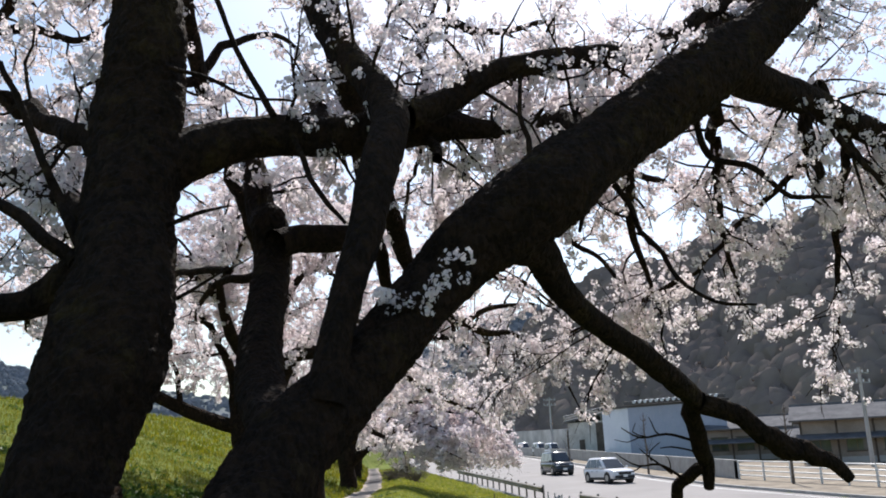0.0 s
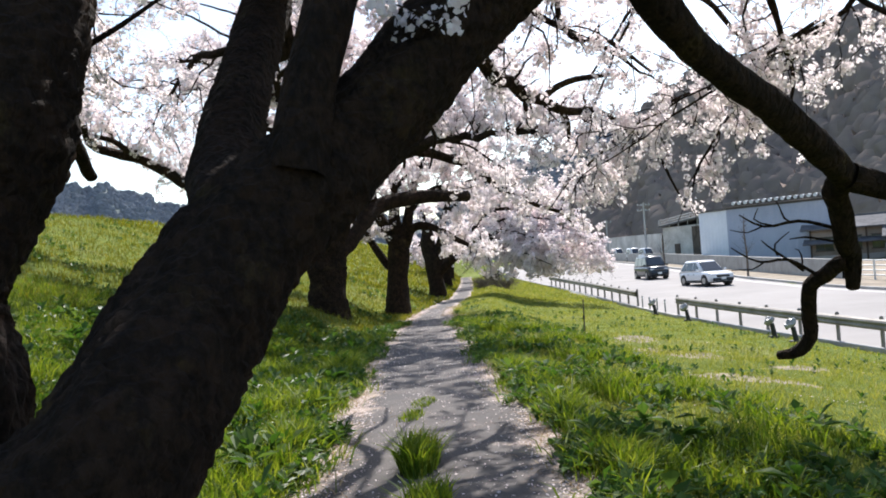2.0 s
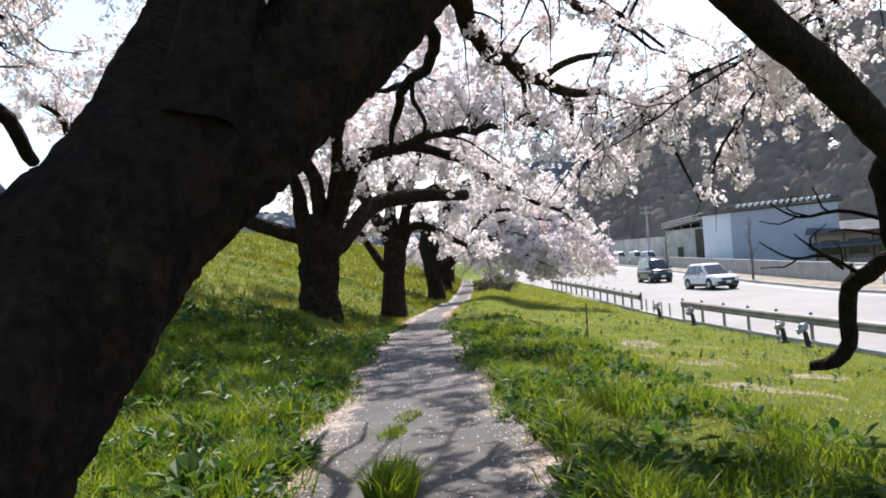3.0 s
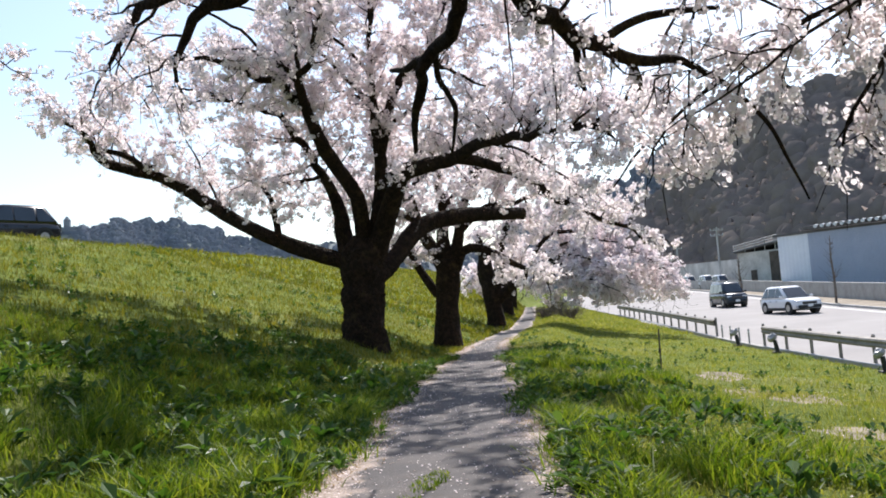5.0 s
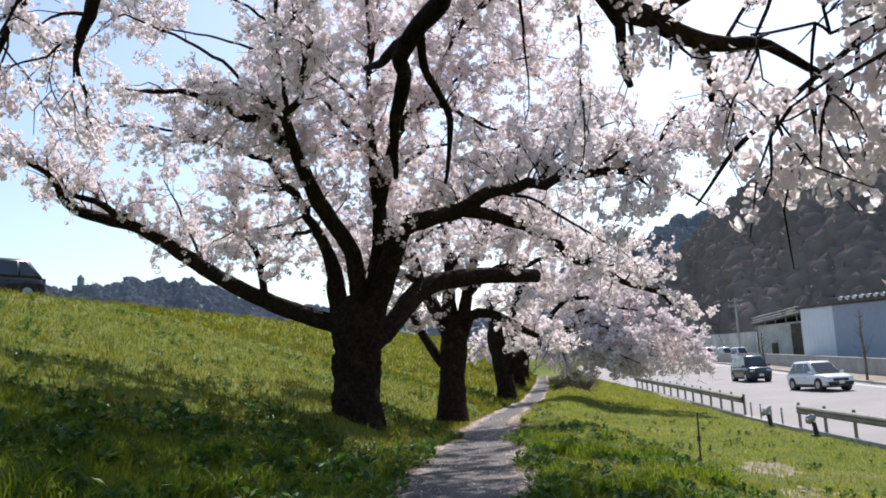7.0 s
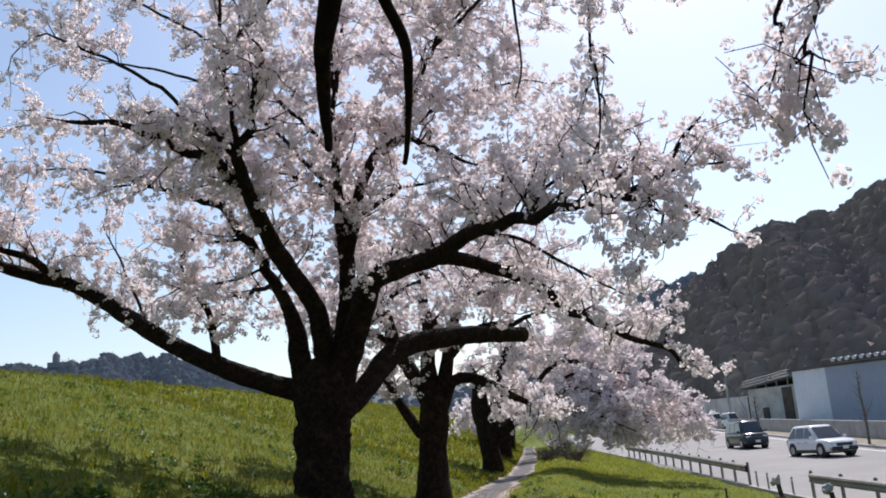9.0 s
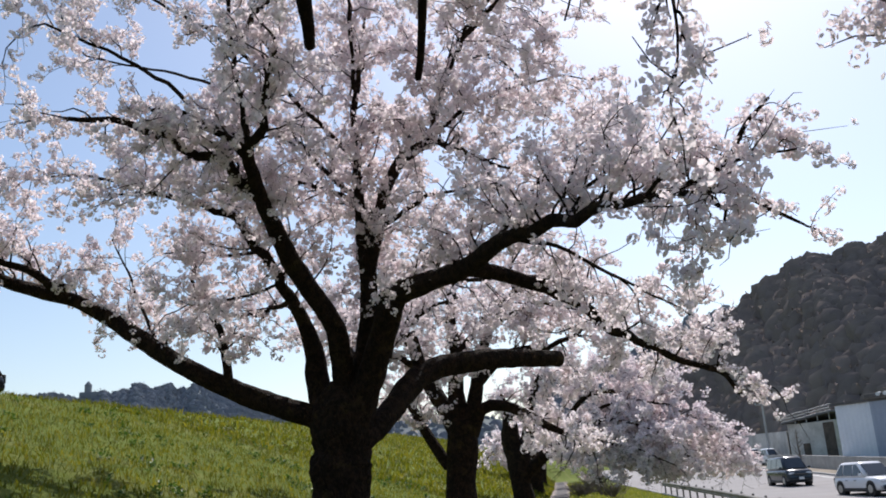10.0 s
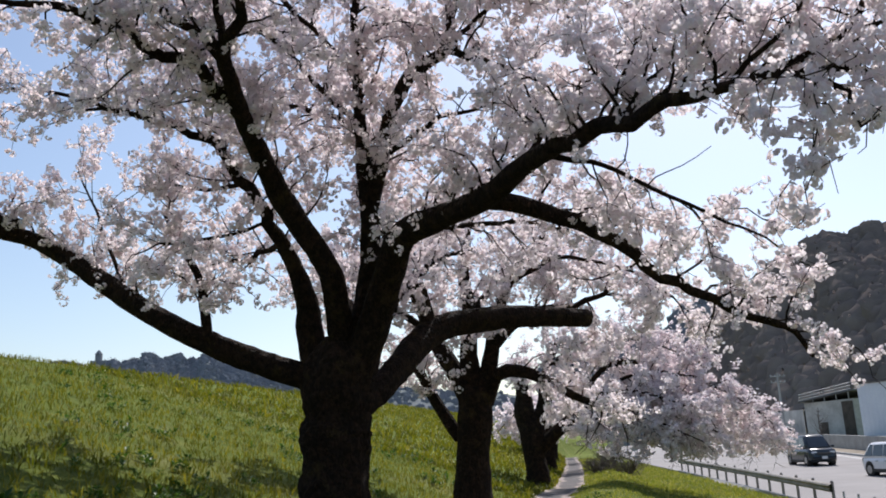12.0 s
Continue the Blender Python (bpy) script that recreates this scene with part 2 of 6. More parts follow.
M = {
    "bark": bark_mat(),
    "blossom": thin_leaf_mat("blossom", [(0.0, (0.88, 0.81, 0.825)), (0.5, (0.92, 0.87, 0.875)), (1.0, (0.94, 0.91, 0.905))], (1.0, 0.965, 0.965), 0.7, 0.56),
    "blade": thin_leaf_mat("grass_blade", [(0.0, (0.060, 0.118, 0.013)), (0.5, (0.140, 0.212, 0.022)), (1.0, (0.265, 0.310, 0.052))], (1.3, 1.2, 0.55), 0.55, 0.5, big=(1.6, (0.70, 0.78, 0.62))),
    "field": thin_leaf_mat("field_grass", [(0.0, (0.175, 0.205, 0.038)), (0.5, (0.270, 0.295, 0.058)), (1.0, (0.410, 0.380, 0.140))], (1.2, 1.15, 0.6), 0.6, 0.45, big=(0.9, (0.72, 0.80, 0.62))),
    "bank": thin_leaf_mat("bank_grass", [(0.0, (0.100, 0.122, 0.014)), (0.5, (0.172, 0.185, 0.022)), (1.0, (0.265, 0.245, 0.045))], (1.25, 1.15, 0.5), 0.55, 0.5, big=(0.8, (0.52, 0.60, 0.50))),
    "weed": thin_leaf_mat("weed_leaf", [(0.0, (0.030, 0.075, 0.014)), (0.6, (0.060, 0.125, 0.022)), (1.0, (0.110, 0.170, 0.050))], (1.2, 1.2, 0.6), 0.45, 0.4),
    "dry": thin_leaf_mat("dry_grass", [(0.0, (0.28, 0.20, 0.11)), (1.0, (0.48, 0.38, 0.24))], (1.1, 1.0, 0.8), 0.8, 0.3),
    "petal": thin_leaf_mat("fallen_petal", [(0.0, (0.70, 0.58, 0.56)), (1.0, (0.88, 0.80, 0.78))], (1, 0.95, 0.95), 0.7, 0.3),
    "sapling_bark": two_tone("grey_brown_bark", (0.085, 0.066, 0.052), (0.19, 0.155, 0.125), 4.0, 0.9, fine=30),
    "ground": grass_ground_mat(),
    "path": path_mat(),
    "road": road_mat(),
    "verge": two_tone("dry_verge", (0.13, 0.105, 0.075), (0.34, 0.285, 0.21), 0.8, 0.95, fine=12),
    "soil": two_tone("bare_soil", (0.13, 0.105, 0.07), (0.30, 0.25, 0.18), 3.0, 0.95, fine=40, bump_s=0.8),
    "concrete": two_tone("concrete", (0.30, 0.295, 0.285), (0.48, 0.47, 0.45), 0.35, 0.9, fine=14),
    "pale_concrete": two_tone("pale_stained_concrete", (0.34, 0.325, 0.30), (0.60, 0.585, 0.555), 0.45, 0.9, fine=5),
    "kerb": two_tone("kerb_concrete", (0.28, 0.27, 0.25), (0.42, 0.41, 0.39), 1.2, 0.9),
    "galv": two_tone("galvanised_steel", (0.26, 0.26, 0.26), (0.42, 0.42, 0.41), 2.0, 0.5, 0.6),
    "rail_brown": two_tone("weathered_rail", (0.16, 0.145, 0.125), (0.30, 0.28, 0.25), 1.6, 0.6, 0.25),
    "white_rail": two_tone("white_rail_paint", (0.55, 0.56, 0.55), (0.75, 0.75, 0.73), 1.5, 0.5),
    "shed_blue": two_tone("blue_grey_siding", (0.30, 0.34, 0.43), (0.38, 0.42, 0.51), 0.25, 0.6, fine=6),
    "shed_white": two_tone("white_siding", (0.62, 0.66, 0.72), (0.76, 0.79, 0.83), 0.25, 0.6, fine=6),
    "roof_dark": two_tone("dark_roof", (0.055, 0.050, 0.048), (0.12, 0.11, 0.105), 0.6, 0.7, fine=8),
    "roof_tile": two_tone("grey_tile", (0.085, 0.085, 0.09), (0.17, 0.17, 0.175), 1.0, 0.9, fine=10, spec=0.1),
    "plaster": two_tone("old_plaster", (0.20, 0.165, 0.135), (0.34, 0.29, 0.25), 0.5, 0.9, fine=9),
    "timber": two_tone("dark_timber", (0.05, 0.040, 0.032), (0.12, 0.095, 0.075), 1.2, 0.85, fine=18),
    "green_net": two_tone("green_fence_panel", (0.16, 0.23, 0.20), (0.25, 0.32, 0.28), 0.6, 0.8),
    "pale": two_tone("pale_sheet_metal", (0.50, 0.52, 0.53), (0.70, 0.71, 0.71), 0.5, 0.45),
    "paint_white": two_tone("white_car_paint", (0.70, 0.71, 0.72), (0.78, 0.79, 0.80), 0.8, 0.22, spec=0.6, bump_s=0.0),
    "paint_dark": two_tone("dark_blue_car_paint", (0.018, 0.026, 0.034), (0.030, 0.040, 0.050), 0.8, 0.2, spec=0.6, bump_s=0.0),
    "paint_black": two_tone("black_car_paint", (0.010, 0.010, 0.012), (0.018, 0.018, 0.020), 0.8, 0.2, spec=0.6, bump_s=0.0),
    "trim": two_tone("black_trim", (0.012, 0.012, 0.012), (0.03, 0.03, 0.03), 2.0, 0.6),
    "tyre": two_tone("tyre_rubber", (0.012, 0.012, 0.012), (0.028, 0.027, 0.026), 3.0, 0.9),
    "rim": two_tone("alloy_rim", (0.35, 0.35, 0.36), (0.5, 0.5, 0.5), 2.0, 0.35, 0.8),
    "lamp_glass": two_tone("lamp_glass", (0.55, 0.56, 0.58), (0.75, 0.75, 0.75), 3.0, 0.12),
    "plate": two_tone("number_plate", (0.68, 0.68, 0.66), (0.78, 0.78, 0.76), 3.0, 0.5),
    "glass": glass_mat("vehicle_glass"),
    "win": glass_mat("house_glass", (0.05, 0.06, 0.07)),
    # brown woods, with the dark stop raised to paint in some haze
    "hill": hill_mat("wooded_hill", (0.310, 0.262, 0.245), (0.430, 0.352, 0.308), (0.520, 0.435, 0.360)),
    # distance haze is mixed into these two base colours as pale blue-grey
    "hill_far_hazy": hill_mat("hazy_far_hill", (0.30, 0.33, 0.37), (0.37, 0.40, 0.44), (0.43, 0.45, 0.47)),
    "hill_left_hazy": hill_mat("hazy_left_hill", (0.32, 0.345, 0.39), (0.375, 0.40, 0.44), (0.43, 0.445, 0.465)),
}


# ---- building helpers ----
def arrays(name, verts, faces, mat, parent=None, label="", smooth=False, kind="", uv=None):
    """One mesh from arrays; faces all with the same number of corners."""
    me = bpy.data.meshes.new(name)
    verts, faces = np.asarray(verts, np.float32), np.asarray(faces, np.int32)
    n, k = faces.shape
    me.vertices.add(len(verts))
    me.vertices.foreach_set("co", verts.ravel())
    me.loops.add(n * k)
    me.loops.foreach_set("vertex_index", faces.ravel())
    me.polygons.add(n)
    me.polygons.foreach_set("loop_start", np.arange(0, n * k, k, dtype=np.int32))
    me.polygons.foreach_set("use_smooth", np.full(n, smooth))
    if uv is not None:
        lay = me.uv_layers.new(name="UVMap")
        lay.data.foreach_set("uv", np.asarray(uv, np.float32)[faces.ravel()].ravel())
    me.update(calc_edges=True)
    me.materials.append(M[mat])
    ob = new(name, me)
    if parent is not None:
        ob.parent = parent
    if label or kind:
        tagged(ob, label=label, kind=kind)
    return ob


def part(name, bm, mat, parent=None, label="", smooth=False):
    me = bpy.data.meshes.new(name)
    if smooth:
        for f in bm.faces:
            f.smooth = True
    bm.to_mesh(me)
    bm.free()
    me.materials.append(M[mat])
    ob = new(name, me)
    if parent is not None:
        ob.parent = parent
    if label:
        tagged(ob, label=label)
    return ob


def box(size, at=(0, 0, 0), rz=0.0, bev=0.01, bm=None, ry=0.0, rx=0.0):
    bm = bm or bmesh.new()
    m = pose(*at, rx, ry, rz) @ Matrix.Diagonal((*size, 1))
    g = bmesh.ops.create_cube(bm, size=1, matrix=m)
    if bev:
        es = {e for v in g["verts"] for e in v.link_edges}
        bmesh.ops.bevel(bm, geom=list(es), offset=bev, segments=1, affect="EDGES")
    return bm


def rod(a, b, r, r2=None, seg=8, bm=None):
    bm = bm or bmesh.new()
    a, b = Vector(a), Vector(b)
    d = b - a
    m = Matrix.Translation((a + b) / 2) @ d.to_track_quat("Z", "Y").to_matrix().to_4x4()
    bmesh.ops.create_cone(bm, cap_ends=True, segments=seg, radius1=r, radius2=r if r2 is None else r2, depth=d.length, matrix=m)
    return bm


def thing(name, at, label, category, group="", rz=0.0, kind=""):
    ob = new(name)
    ob.matrix_world = pose(*at, 0, 0, rz)
    return tagged(ob, label=label, category=category, group=group, kind=kind)


# ---- the lie of the land ----
PATH_Y = [-30, -10, 0, 5, 9, 12, 15.4, 20, 27.4, 34.7, 42, 50, 60, 80, 110]
PATH_X = [0.6, 0.3, 0.2, 0.0, -0.6, -1.0, -1.56, -2.2, -3.1, -3.85, -4.1, -4.15, -4.8, -6.3, -9.0]
RAIL_Y = [-60, 0, 16, 22.6, 27.5, 33.8, 41.2, 47.3, 60, 73, 95, 140, 400]
RAIL_X = [38, 17.5, 12.2, 10.45, 9.2, 7.6, 6.0, 5.0, 3.3, 1.4, -2.0, -6.5, -20]
KERB_Y = [-60, 0, 20, 43, 53, 68, 90, 124, 147, 400]
KERB_X = [52, 32, 25.5, 18.6, 16.2, 14.9, 14.3, 12.8, 11.0, -4]


def path_x(y):
    return np.interp(y, PATH_Y, PATH_X)


def path_half(y):
    return np.interp(y, [0, 9, 20, 25, 30, 36, 50, 90], [1.08, 1.08, 1.06, 1.00, 0.80, 0.62, 0.54, 0.55])


def rail_x(y):
    return np.interp(y, RAIL_Y, RAIL_X)


def kerb_x(y):
    return np.interp(y, KERB_Y, KERB_X)


def road_z(y):
    return -1.15 + 0.025 * (np.clip(y, -40, 160) - 41)


def lane_z(y):
    return np.interp(y, [-20, 0, 30, 50, 80, 120], [-0.02, -0.04, -0.14, 0.0, 0.38, 0.8])


def step(a, b, x):
    t = np.clip((x - a) / (b - a), 0, 1)
    return t * t * (3 - 2 * t)


def land_z(x, y):
    """Height of the ground: bank, path, field down to the road."""
    x, y = np.broadcast_arrays(np.asarray(x, float), np.asarray(y, float))
    c, h, base = path_x(y), path_half(y), lane_z(y)
    bank = 0.315 * np.clip(-4.4 - x, 0, 16.6)
    bank = bank - 0.5 * np.clip(-26.5 - x, 0, 9)
    left = base + 0.06 * np.clip(c - h - x, 0, 1.5) + bank * step(0, 2.2, c - h - x)
    rx, rz = rail_x(y), road_z(y)
    u = np.clip((x - c - h) / np.maximum(rx - 0.35 - c - h, 0.5), 0, 1)
    ridge = np.interp(y, [0, 10, 22, 35, 60, 90], [0.02, 0.06, 0.20, 0.38, 0.40, 0.2])
    d = x - c - h
    right = base + (rz - 0.02 - base) * u ** 1.15 + ridge * np.exp(-((d - 1.5) / 1.1) ** 2) * (1 - u)
    z = np.where(x < c, left, right)
    beyond = x > rx - 0.2
    kx = kerb_x(y)
    wz = rz - 0.06 + step(0, 0.3, x - kx) * 0.10 + step(2.4, 9, x - kx) * 0.03
    z = np.where(beyond, wz, z)
    wob = 0.03 * np.sin(x * 1.7 + y * 0.4 + np.sin(y * 0.7)) * np.sin(y * 0.83 - x * 0.6 + 1.3 * np.sin(x * 0.9)) + 0.012 * np.sin(x * 4.1 - y * 3.3)
    wob = wob * step(0.0, 0.8, np.abs(x - c) - h) * (~beyond)
    return z + wob


def build_ground():
    xs = np.concatenate([-np.geomspace(2600, 40, 16), np.arange(-38, -13, 0.8), np.arange(-13, 13, 0.2), np.arange(13, 60, 1.0), np.geomspace(62, 2600, 16)])
    ys = np.concatenate([-np.geomspace(2600, 20, 14), np.arange(-18, 3, 0.6), np.arange(3, 50, 0.25), np.arange(50, 170, 1.2), np.geomspace(172, 2600, 16)])
    X, Y = np.meshgrid(xs, ys)
    Z = land_z(X, Y)
    nx, ny = len(xs), len(ys)
    i = np.arange(nx * ny).reshape(ny, nx)
    f = np.stack([i[:-1, :-1], i[:-1, 1:], i[1:, 1:], i[1:, :-1]], -1).reshape(-1, 4)
    ob = arrays("ground", np.stack([X, Y, Z], -1).reshape(-1, 3), f, "ground", smooth=True)
    tagged(ob, "grassy ground with a bank rising beside a path", "ground", kind="structure")


def strip(name, ys, x0, x1, z, n, mat, label, category):
    """A surface along y between two edges, n quads across."""
    u = np.linspace(0, 1, n + 1)
    X = x0[:, None] + (x1 - x0)[:, None] * u
    Y = np.repeat(ys[:, None], n + 1, 1)
    Z = z(X, Y)
    i = np.arange(X.size).reshape(X.shape)
    f = np.stack([i[:-1, :-1], i[:-1, 1:], i[1:, 1:], i[1:, :-1]], -1).reshape(-1, 4)
    uv = np.stack([np.repeat(u[None], len(ys), 0), Y / 3], -1).reshape(-1, 2)
    ob = arrays(name, np.stack([X, Y, Z], -1).reshape(-1, 3), f, mat, smooth=True, uv=uv)
    return tagged(ob, label, category, kind="structure")


def build_surfaces():
    ys = np.arange(-20, 111, 0.25)
    rag = 0.10 * np.sin(ys * 0.9 + 2) + 0.11 * np.sin(ys * 2.1) + 0.08 * np.sin(ys * 5.3 + 1) + 0.05 * np.sin(ys * 11.7)
    h = path_half(ys) * 1.22
    strip("path", ys, path_x(ys) - h + rag, path_x(ys) + h + np.roll(rag, 17), lambda x, y: land_z(x, y) + 0.018, 12, "path",
          "worn asphalt footpath strewn with petals", "footpath")
    ys = np.concatenate([np.arange(-60, 160, 2.0), np.arange(160, 401, 12.0)])
    strip("road", ys, rail_x(ys) + 0.05, kerb_x(ys), lambda x, y: road_z(y) + 0 * x, 6, "road", "pale sunlit asphalt road curving away", "road")
    strip("verge", ys, kerb_x(ys) + 0.18, kerb_x(ys) + np.where(ys < 84, 30.0, 2.5), lambda x, y: road_z(y) + 0.13 + 0 * x, 3, "verge", "dry grassy verge beyond the road", "verge")
    ys = np.arange(-40, 150, 2.0)
    vs, fs = [], []
    for k, y in enumerate(ys):          # kerb between road and verge
        x, z = float(kerb_x(y)), float(road_z(y))
        vs += [(x, y, z - 0.1), (x + 0.02, y, z + 0.14), (x + 0.18, y, z + 0.15), (x + 0.2, y, z - 0.1)]
        if k:
            a, b = 4 * (k - 1), 4 * k
            fs += [(a + j, b + j, b + j + 1, a + j + 1) for j in range(3)]
    tagged(arrays("kerb", vs, fs, "kerb"), "grey concrete kerb along the road", "kerb", kind="structure")
    # road edge lines
    strip("edge_line", ys, kerb_x(ys) - 0.85, kerb_x(ys) - 0.7, lambda x, y: road_z(y) + 0.006 + 0 * x, 1, "white_rail", "faded white edge line on the road", "road marking")


build_ground()
build_surfaces()


# ---- hills ----
def hill(name, mat, ridge, depth, clumps, seed, label, size, foot=-5.0, sprays=40, fine=False):
    """A wooded hill: a slope under a ridge line given by (x, y, height), and its crowns as clumps."""
    rng = np.random.default_rng(seed)
    P = np.array(ridge, float)
    s = np.linspace(0, len(P) - 1, 60)
    R = np.stack([np.interp(s, range(len(P)), P[:, k]) for k in range(3)], -1)
    R[:, 2] *= 1 + 0.025 * np.sin(s * 9) + 0.015 * np.sin(s * 23)
    n = 14
    v = np.linspace(0, 1, n)
    toward = -R[:, :2] / np.linalg.norm(R[:, :2], axis=1)[:, None]
    G = np.zeros((60, n, 3))
    for j, t in enumerate(v):
        G[:, j, :2] = R[:, :2] + toward * depth * (1 - t)
        fold = 1 + 0.10 * np.sin(s * 3.1 + 4 * t) * np.sin(3 * t)
        G[:, j, 2] = foot + (R[:, 2] - foot) * (t ** 0.85) * fold
    i = np.arange(60 * n).reshape(60, n)
    f = np.stack([i[:-1, :-1], i[1:, :-1], i[1:, 1:], i[:-1, 1:]], -1).reshape(-1, 4)
    root = thing(name, (0, 0, 0), label, "hill", kind="structure")
    arrays("slope", G.reshape(-1, 3), f, mat, root, smooth=True)
    bm = bmesh.new()
    bmesh.ops.create_icosphere(bm, subdivisions=1 if fine else 2, radius=1)
    bv = np.array([q.co[:] for q in bm.verts])
    bf = np.array([[q.index for q in t.verts] for t in bm.faces])
    bm.free()
    a, b = rng.uniform(0, 58.9, clumps), (n - 1.01) * rng.random(clumps) ** 0.9
    ia, ib = a.astype(int), b.astype(int)
    fa, fb = (a - ia)[:, None], (b - ib)[:, None]
    C = (G[ia, ib] * (1 - fa) + G[ia + 1, ib] * fa) * (1 - fb) + (G[ia, ib + 1] * (1 - fa) + G[ia + 1, ib + 1] * fa) * fb
    sz = rng.uniform(0.5, 1.4, clumps) ** 1.2 * size
    ph = rng.uniform(0, 6.28, (clumps, 1, 3))
    lump = 0.80 + 0.09 * np.sin(bv[None] * 4.1 + ph).sum(-1) + rng.normal(0, 0.05, (clumps, len(bv)))
    V = bv[None] * lump[:, :, None] * sz[:, None, None] * np.array([1, 1, 1.1]) + C[:, None]
    F = bf[None] + (np.arange(clumps) * len(bv))[:, None, None]
    crowns = arrays("tree_crowns", V.reshape(-1, 3), F.reshape(-1, 3), mat, root, smooth=True, kind="stuff", label="leafless brown woodland crowns")
    face = np.append(toward[ia], np.full((clumps, 1), 0.55), 1)
    soft = bv[None] * 0.40 + face[:, None] * 0.7 + rng.normal(0, 0.10, V.shape)
    soft /= np.linalg.norm(soft, axis=-1, keepdims=True)
    crowns.data.normals_split_custom_set_from_vertices(soft.reshape(-1, 3).astype(np.float32))
    pick = np.repeat(np.arange(clumps), sprays)                # bare branches fanning up and out of each crown
    O = rng.normal(size=(len(pick), 3))
    O[:, 2] = np.abs(O[:, 2]) * 1.2 - 0.2
    O /= np.linalg.norm(O, axis=-1, keepdims=True)
    r = sz[pick][:, None]
    Q = C[pick] + O * r * rng.uniform(0.6, 0.9, (len(pick), 1))
    S = np.cross(O, rng.normal(size=Q.shape))
    S /= np.linalg.norm(S, axis=-1, keepdims=True)
    g = r * rng.uniform(0.05, 0.12, (len(Q), 1))
    T = np.stack([Q - S * g, Q + S * g, Q + (O + rng.normal(size=Q.shape) * 0.25 + np.array([0, 0, 0.35])) * r * rng.uniform(0.10, 0.26, (len(Q), 1))], 1).reshape(-1, 3)
    twigs = arrays("treetop_twigs", T, np.arange(len(T)).reshape(-1, 3), mat, root, smooth=True, kind="stuff", label="fine bare treetop twigs")
    N = O * 0.22 + face[pick] * 0.8 + rng.normal(0, 0.08, O.shape)
    N /= np.linalg.norm(N, axis=-1, keepdims=True)
    twigs.data.normals_split_custom_set_from_vertices(np.repeat(N, 3, 0).astype(np.float32))
    return root


# ---- trees ----
def smooth_line(pts, step_len):
    """Catmull-Rom through points (x, y, z, r), resampled."""
    P = np.array(pts, float)
    Q = np.vstack([2 * P[0] - P[1], P, 2 * P[-1] - P[-2]])
    out = []
    for k in range(1, len(Q) - 2):
        p0, p1, p2, p3 = Q[k - 1], Q[k], Q[k + 1], Q[k + 2]
        m = max(2, int(np.linalg.norm(p2[:3] - p1[:3]) / step_len))
        for t in np.arange(m) / m:
            out.append(0.5 * (2 * p1 + (p2 - p0) * t + (2 * p0 - 5 * p1 + 4 * p2 - p3) * t * t + (3 * p1 - p0 - 3 * p2 + p3) * t ** 3))
    out.append(P[-1])
    out = np.array(out)
    out[:, 3] = np.maximum(out[:, 3], 0.003)
    return out


def tube(line, seg, rng, lump=0.0, cap=True):
    """Rings swept along a line of (x, y, z, r), with lumps in the radius."""
    if cap:
        e = line[-1, :3] - line[-2, :3]
        e = e / (np.linalg.norm(e) + 1e-9) * line[-1, 3]
        line = np.vstack([line, [[*(line[-1, :3] + e * 0.25), line[-1, 3] * 0.75]], [[*(line[-1, :3] + e * 0.35), line[-1, 3] * 0.08]]])
    C, R = line[:, :3], line[:, 3]
    T = np.gradient(C, axis=0)
    T /= np.linalg.norm(T, axis=1)[:, None] + 1e-9
    up = np.array([0.31, 0.17, 0.93]) if abs(T[0, 2]) < 0.8 else np.array([0.95, 0.2, 0.1])
    N = np.zeros_like(T)
    n = np.cross(T[0], up)
    for k in range(len(T)):
        n = n - T[k] * n.dot(T[k])
        n /= np.linalg.norm(n) + 1e-9
        N[k] = n
    B = np.cross(T, N)
    a = np.arange(seg) * 2 * math.pi / seg
    S = np.concatenate([[0], np.cumsum(np.linalg.norm(np.diff(C, axis=0), axis=1))])
    rad = np.repeat(R[:, None], seg, 1)
    if lump:
        ph = rng.uniform(0, 6.28, 8)
        w = (0.35 * np.sin(2 * a[None] + S[:, None] * 2.3 + ph[0]) + 0.30 * np.sin(3 * a[None] - S[:, None] * 3.1 + ph[1])
             + 0.25 * np.sin(5 * a[None] + S[:, None] * 6.5 + ph[2]) + 0.22 * np.sin(7 * a[None] - S[:, None] * 1.5 + ph[3])
             + 0.20 * np.sin(S[:, None] * 9 + ph[4] + 2 * np.sin(a[None] + ph[5])))
        rad = rad * (1 + lump * w + lump * 0.5 * rng.uniform(-1, 1, rad.shape))
    V = C[:, None] + rad[:, :, None] * (np.cos(a)[None, :, None] * N[:, None] + np.sin(a)[None, :, None] * B[:, None])
    m = len(C)
    i = np.arange(m * seg).reshape(m, seg)
    j = np.roll(i, -1, 1)
    F = np.stack([i[:-1], j[:-1], j[1:], i[1:]], -1).reshape(-1, 4)
    V = V.reshape(-1, 3)
    return V, F


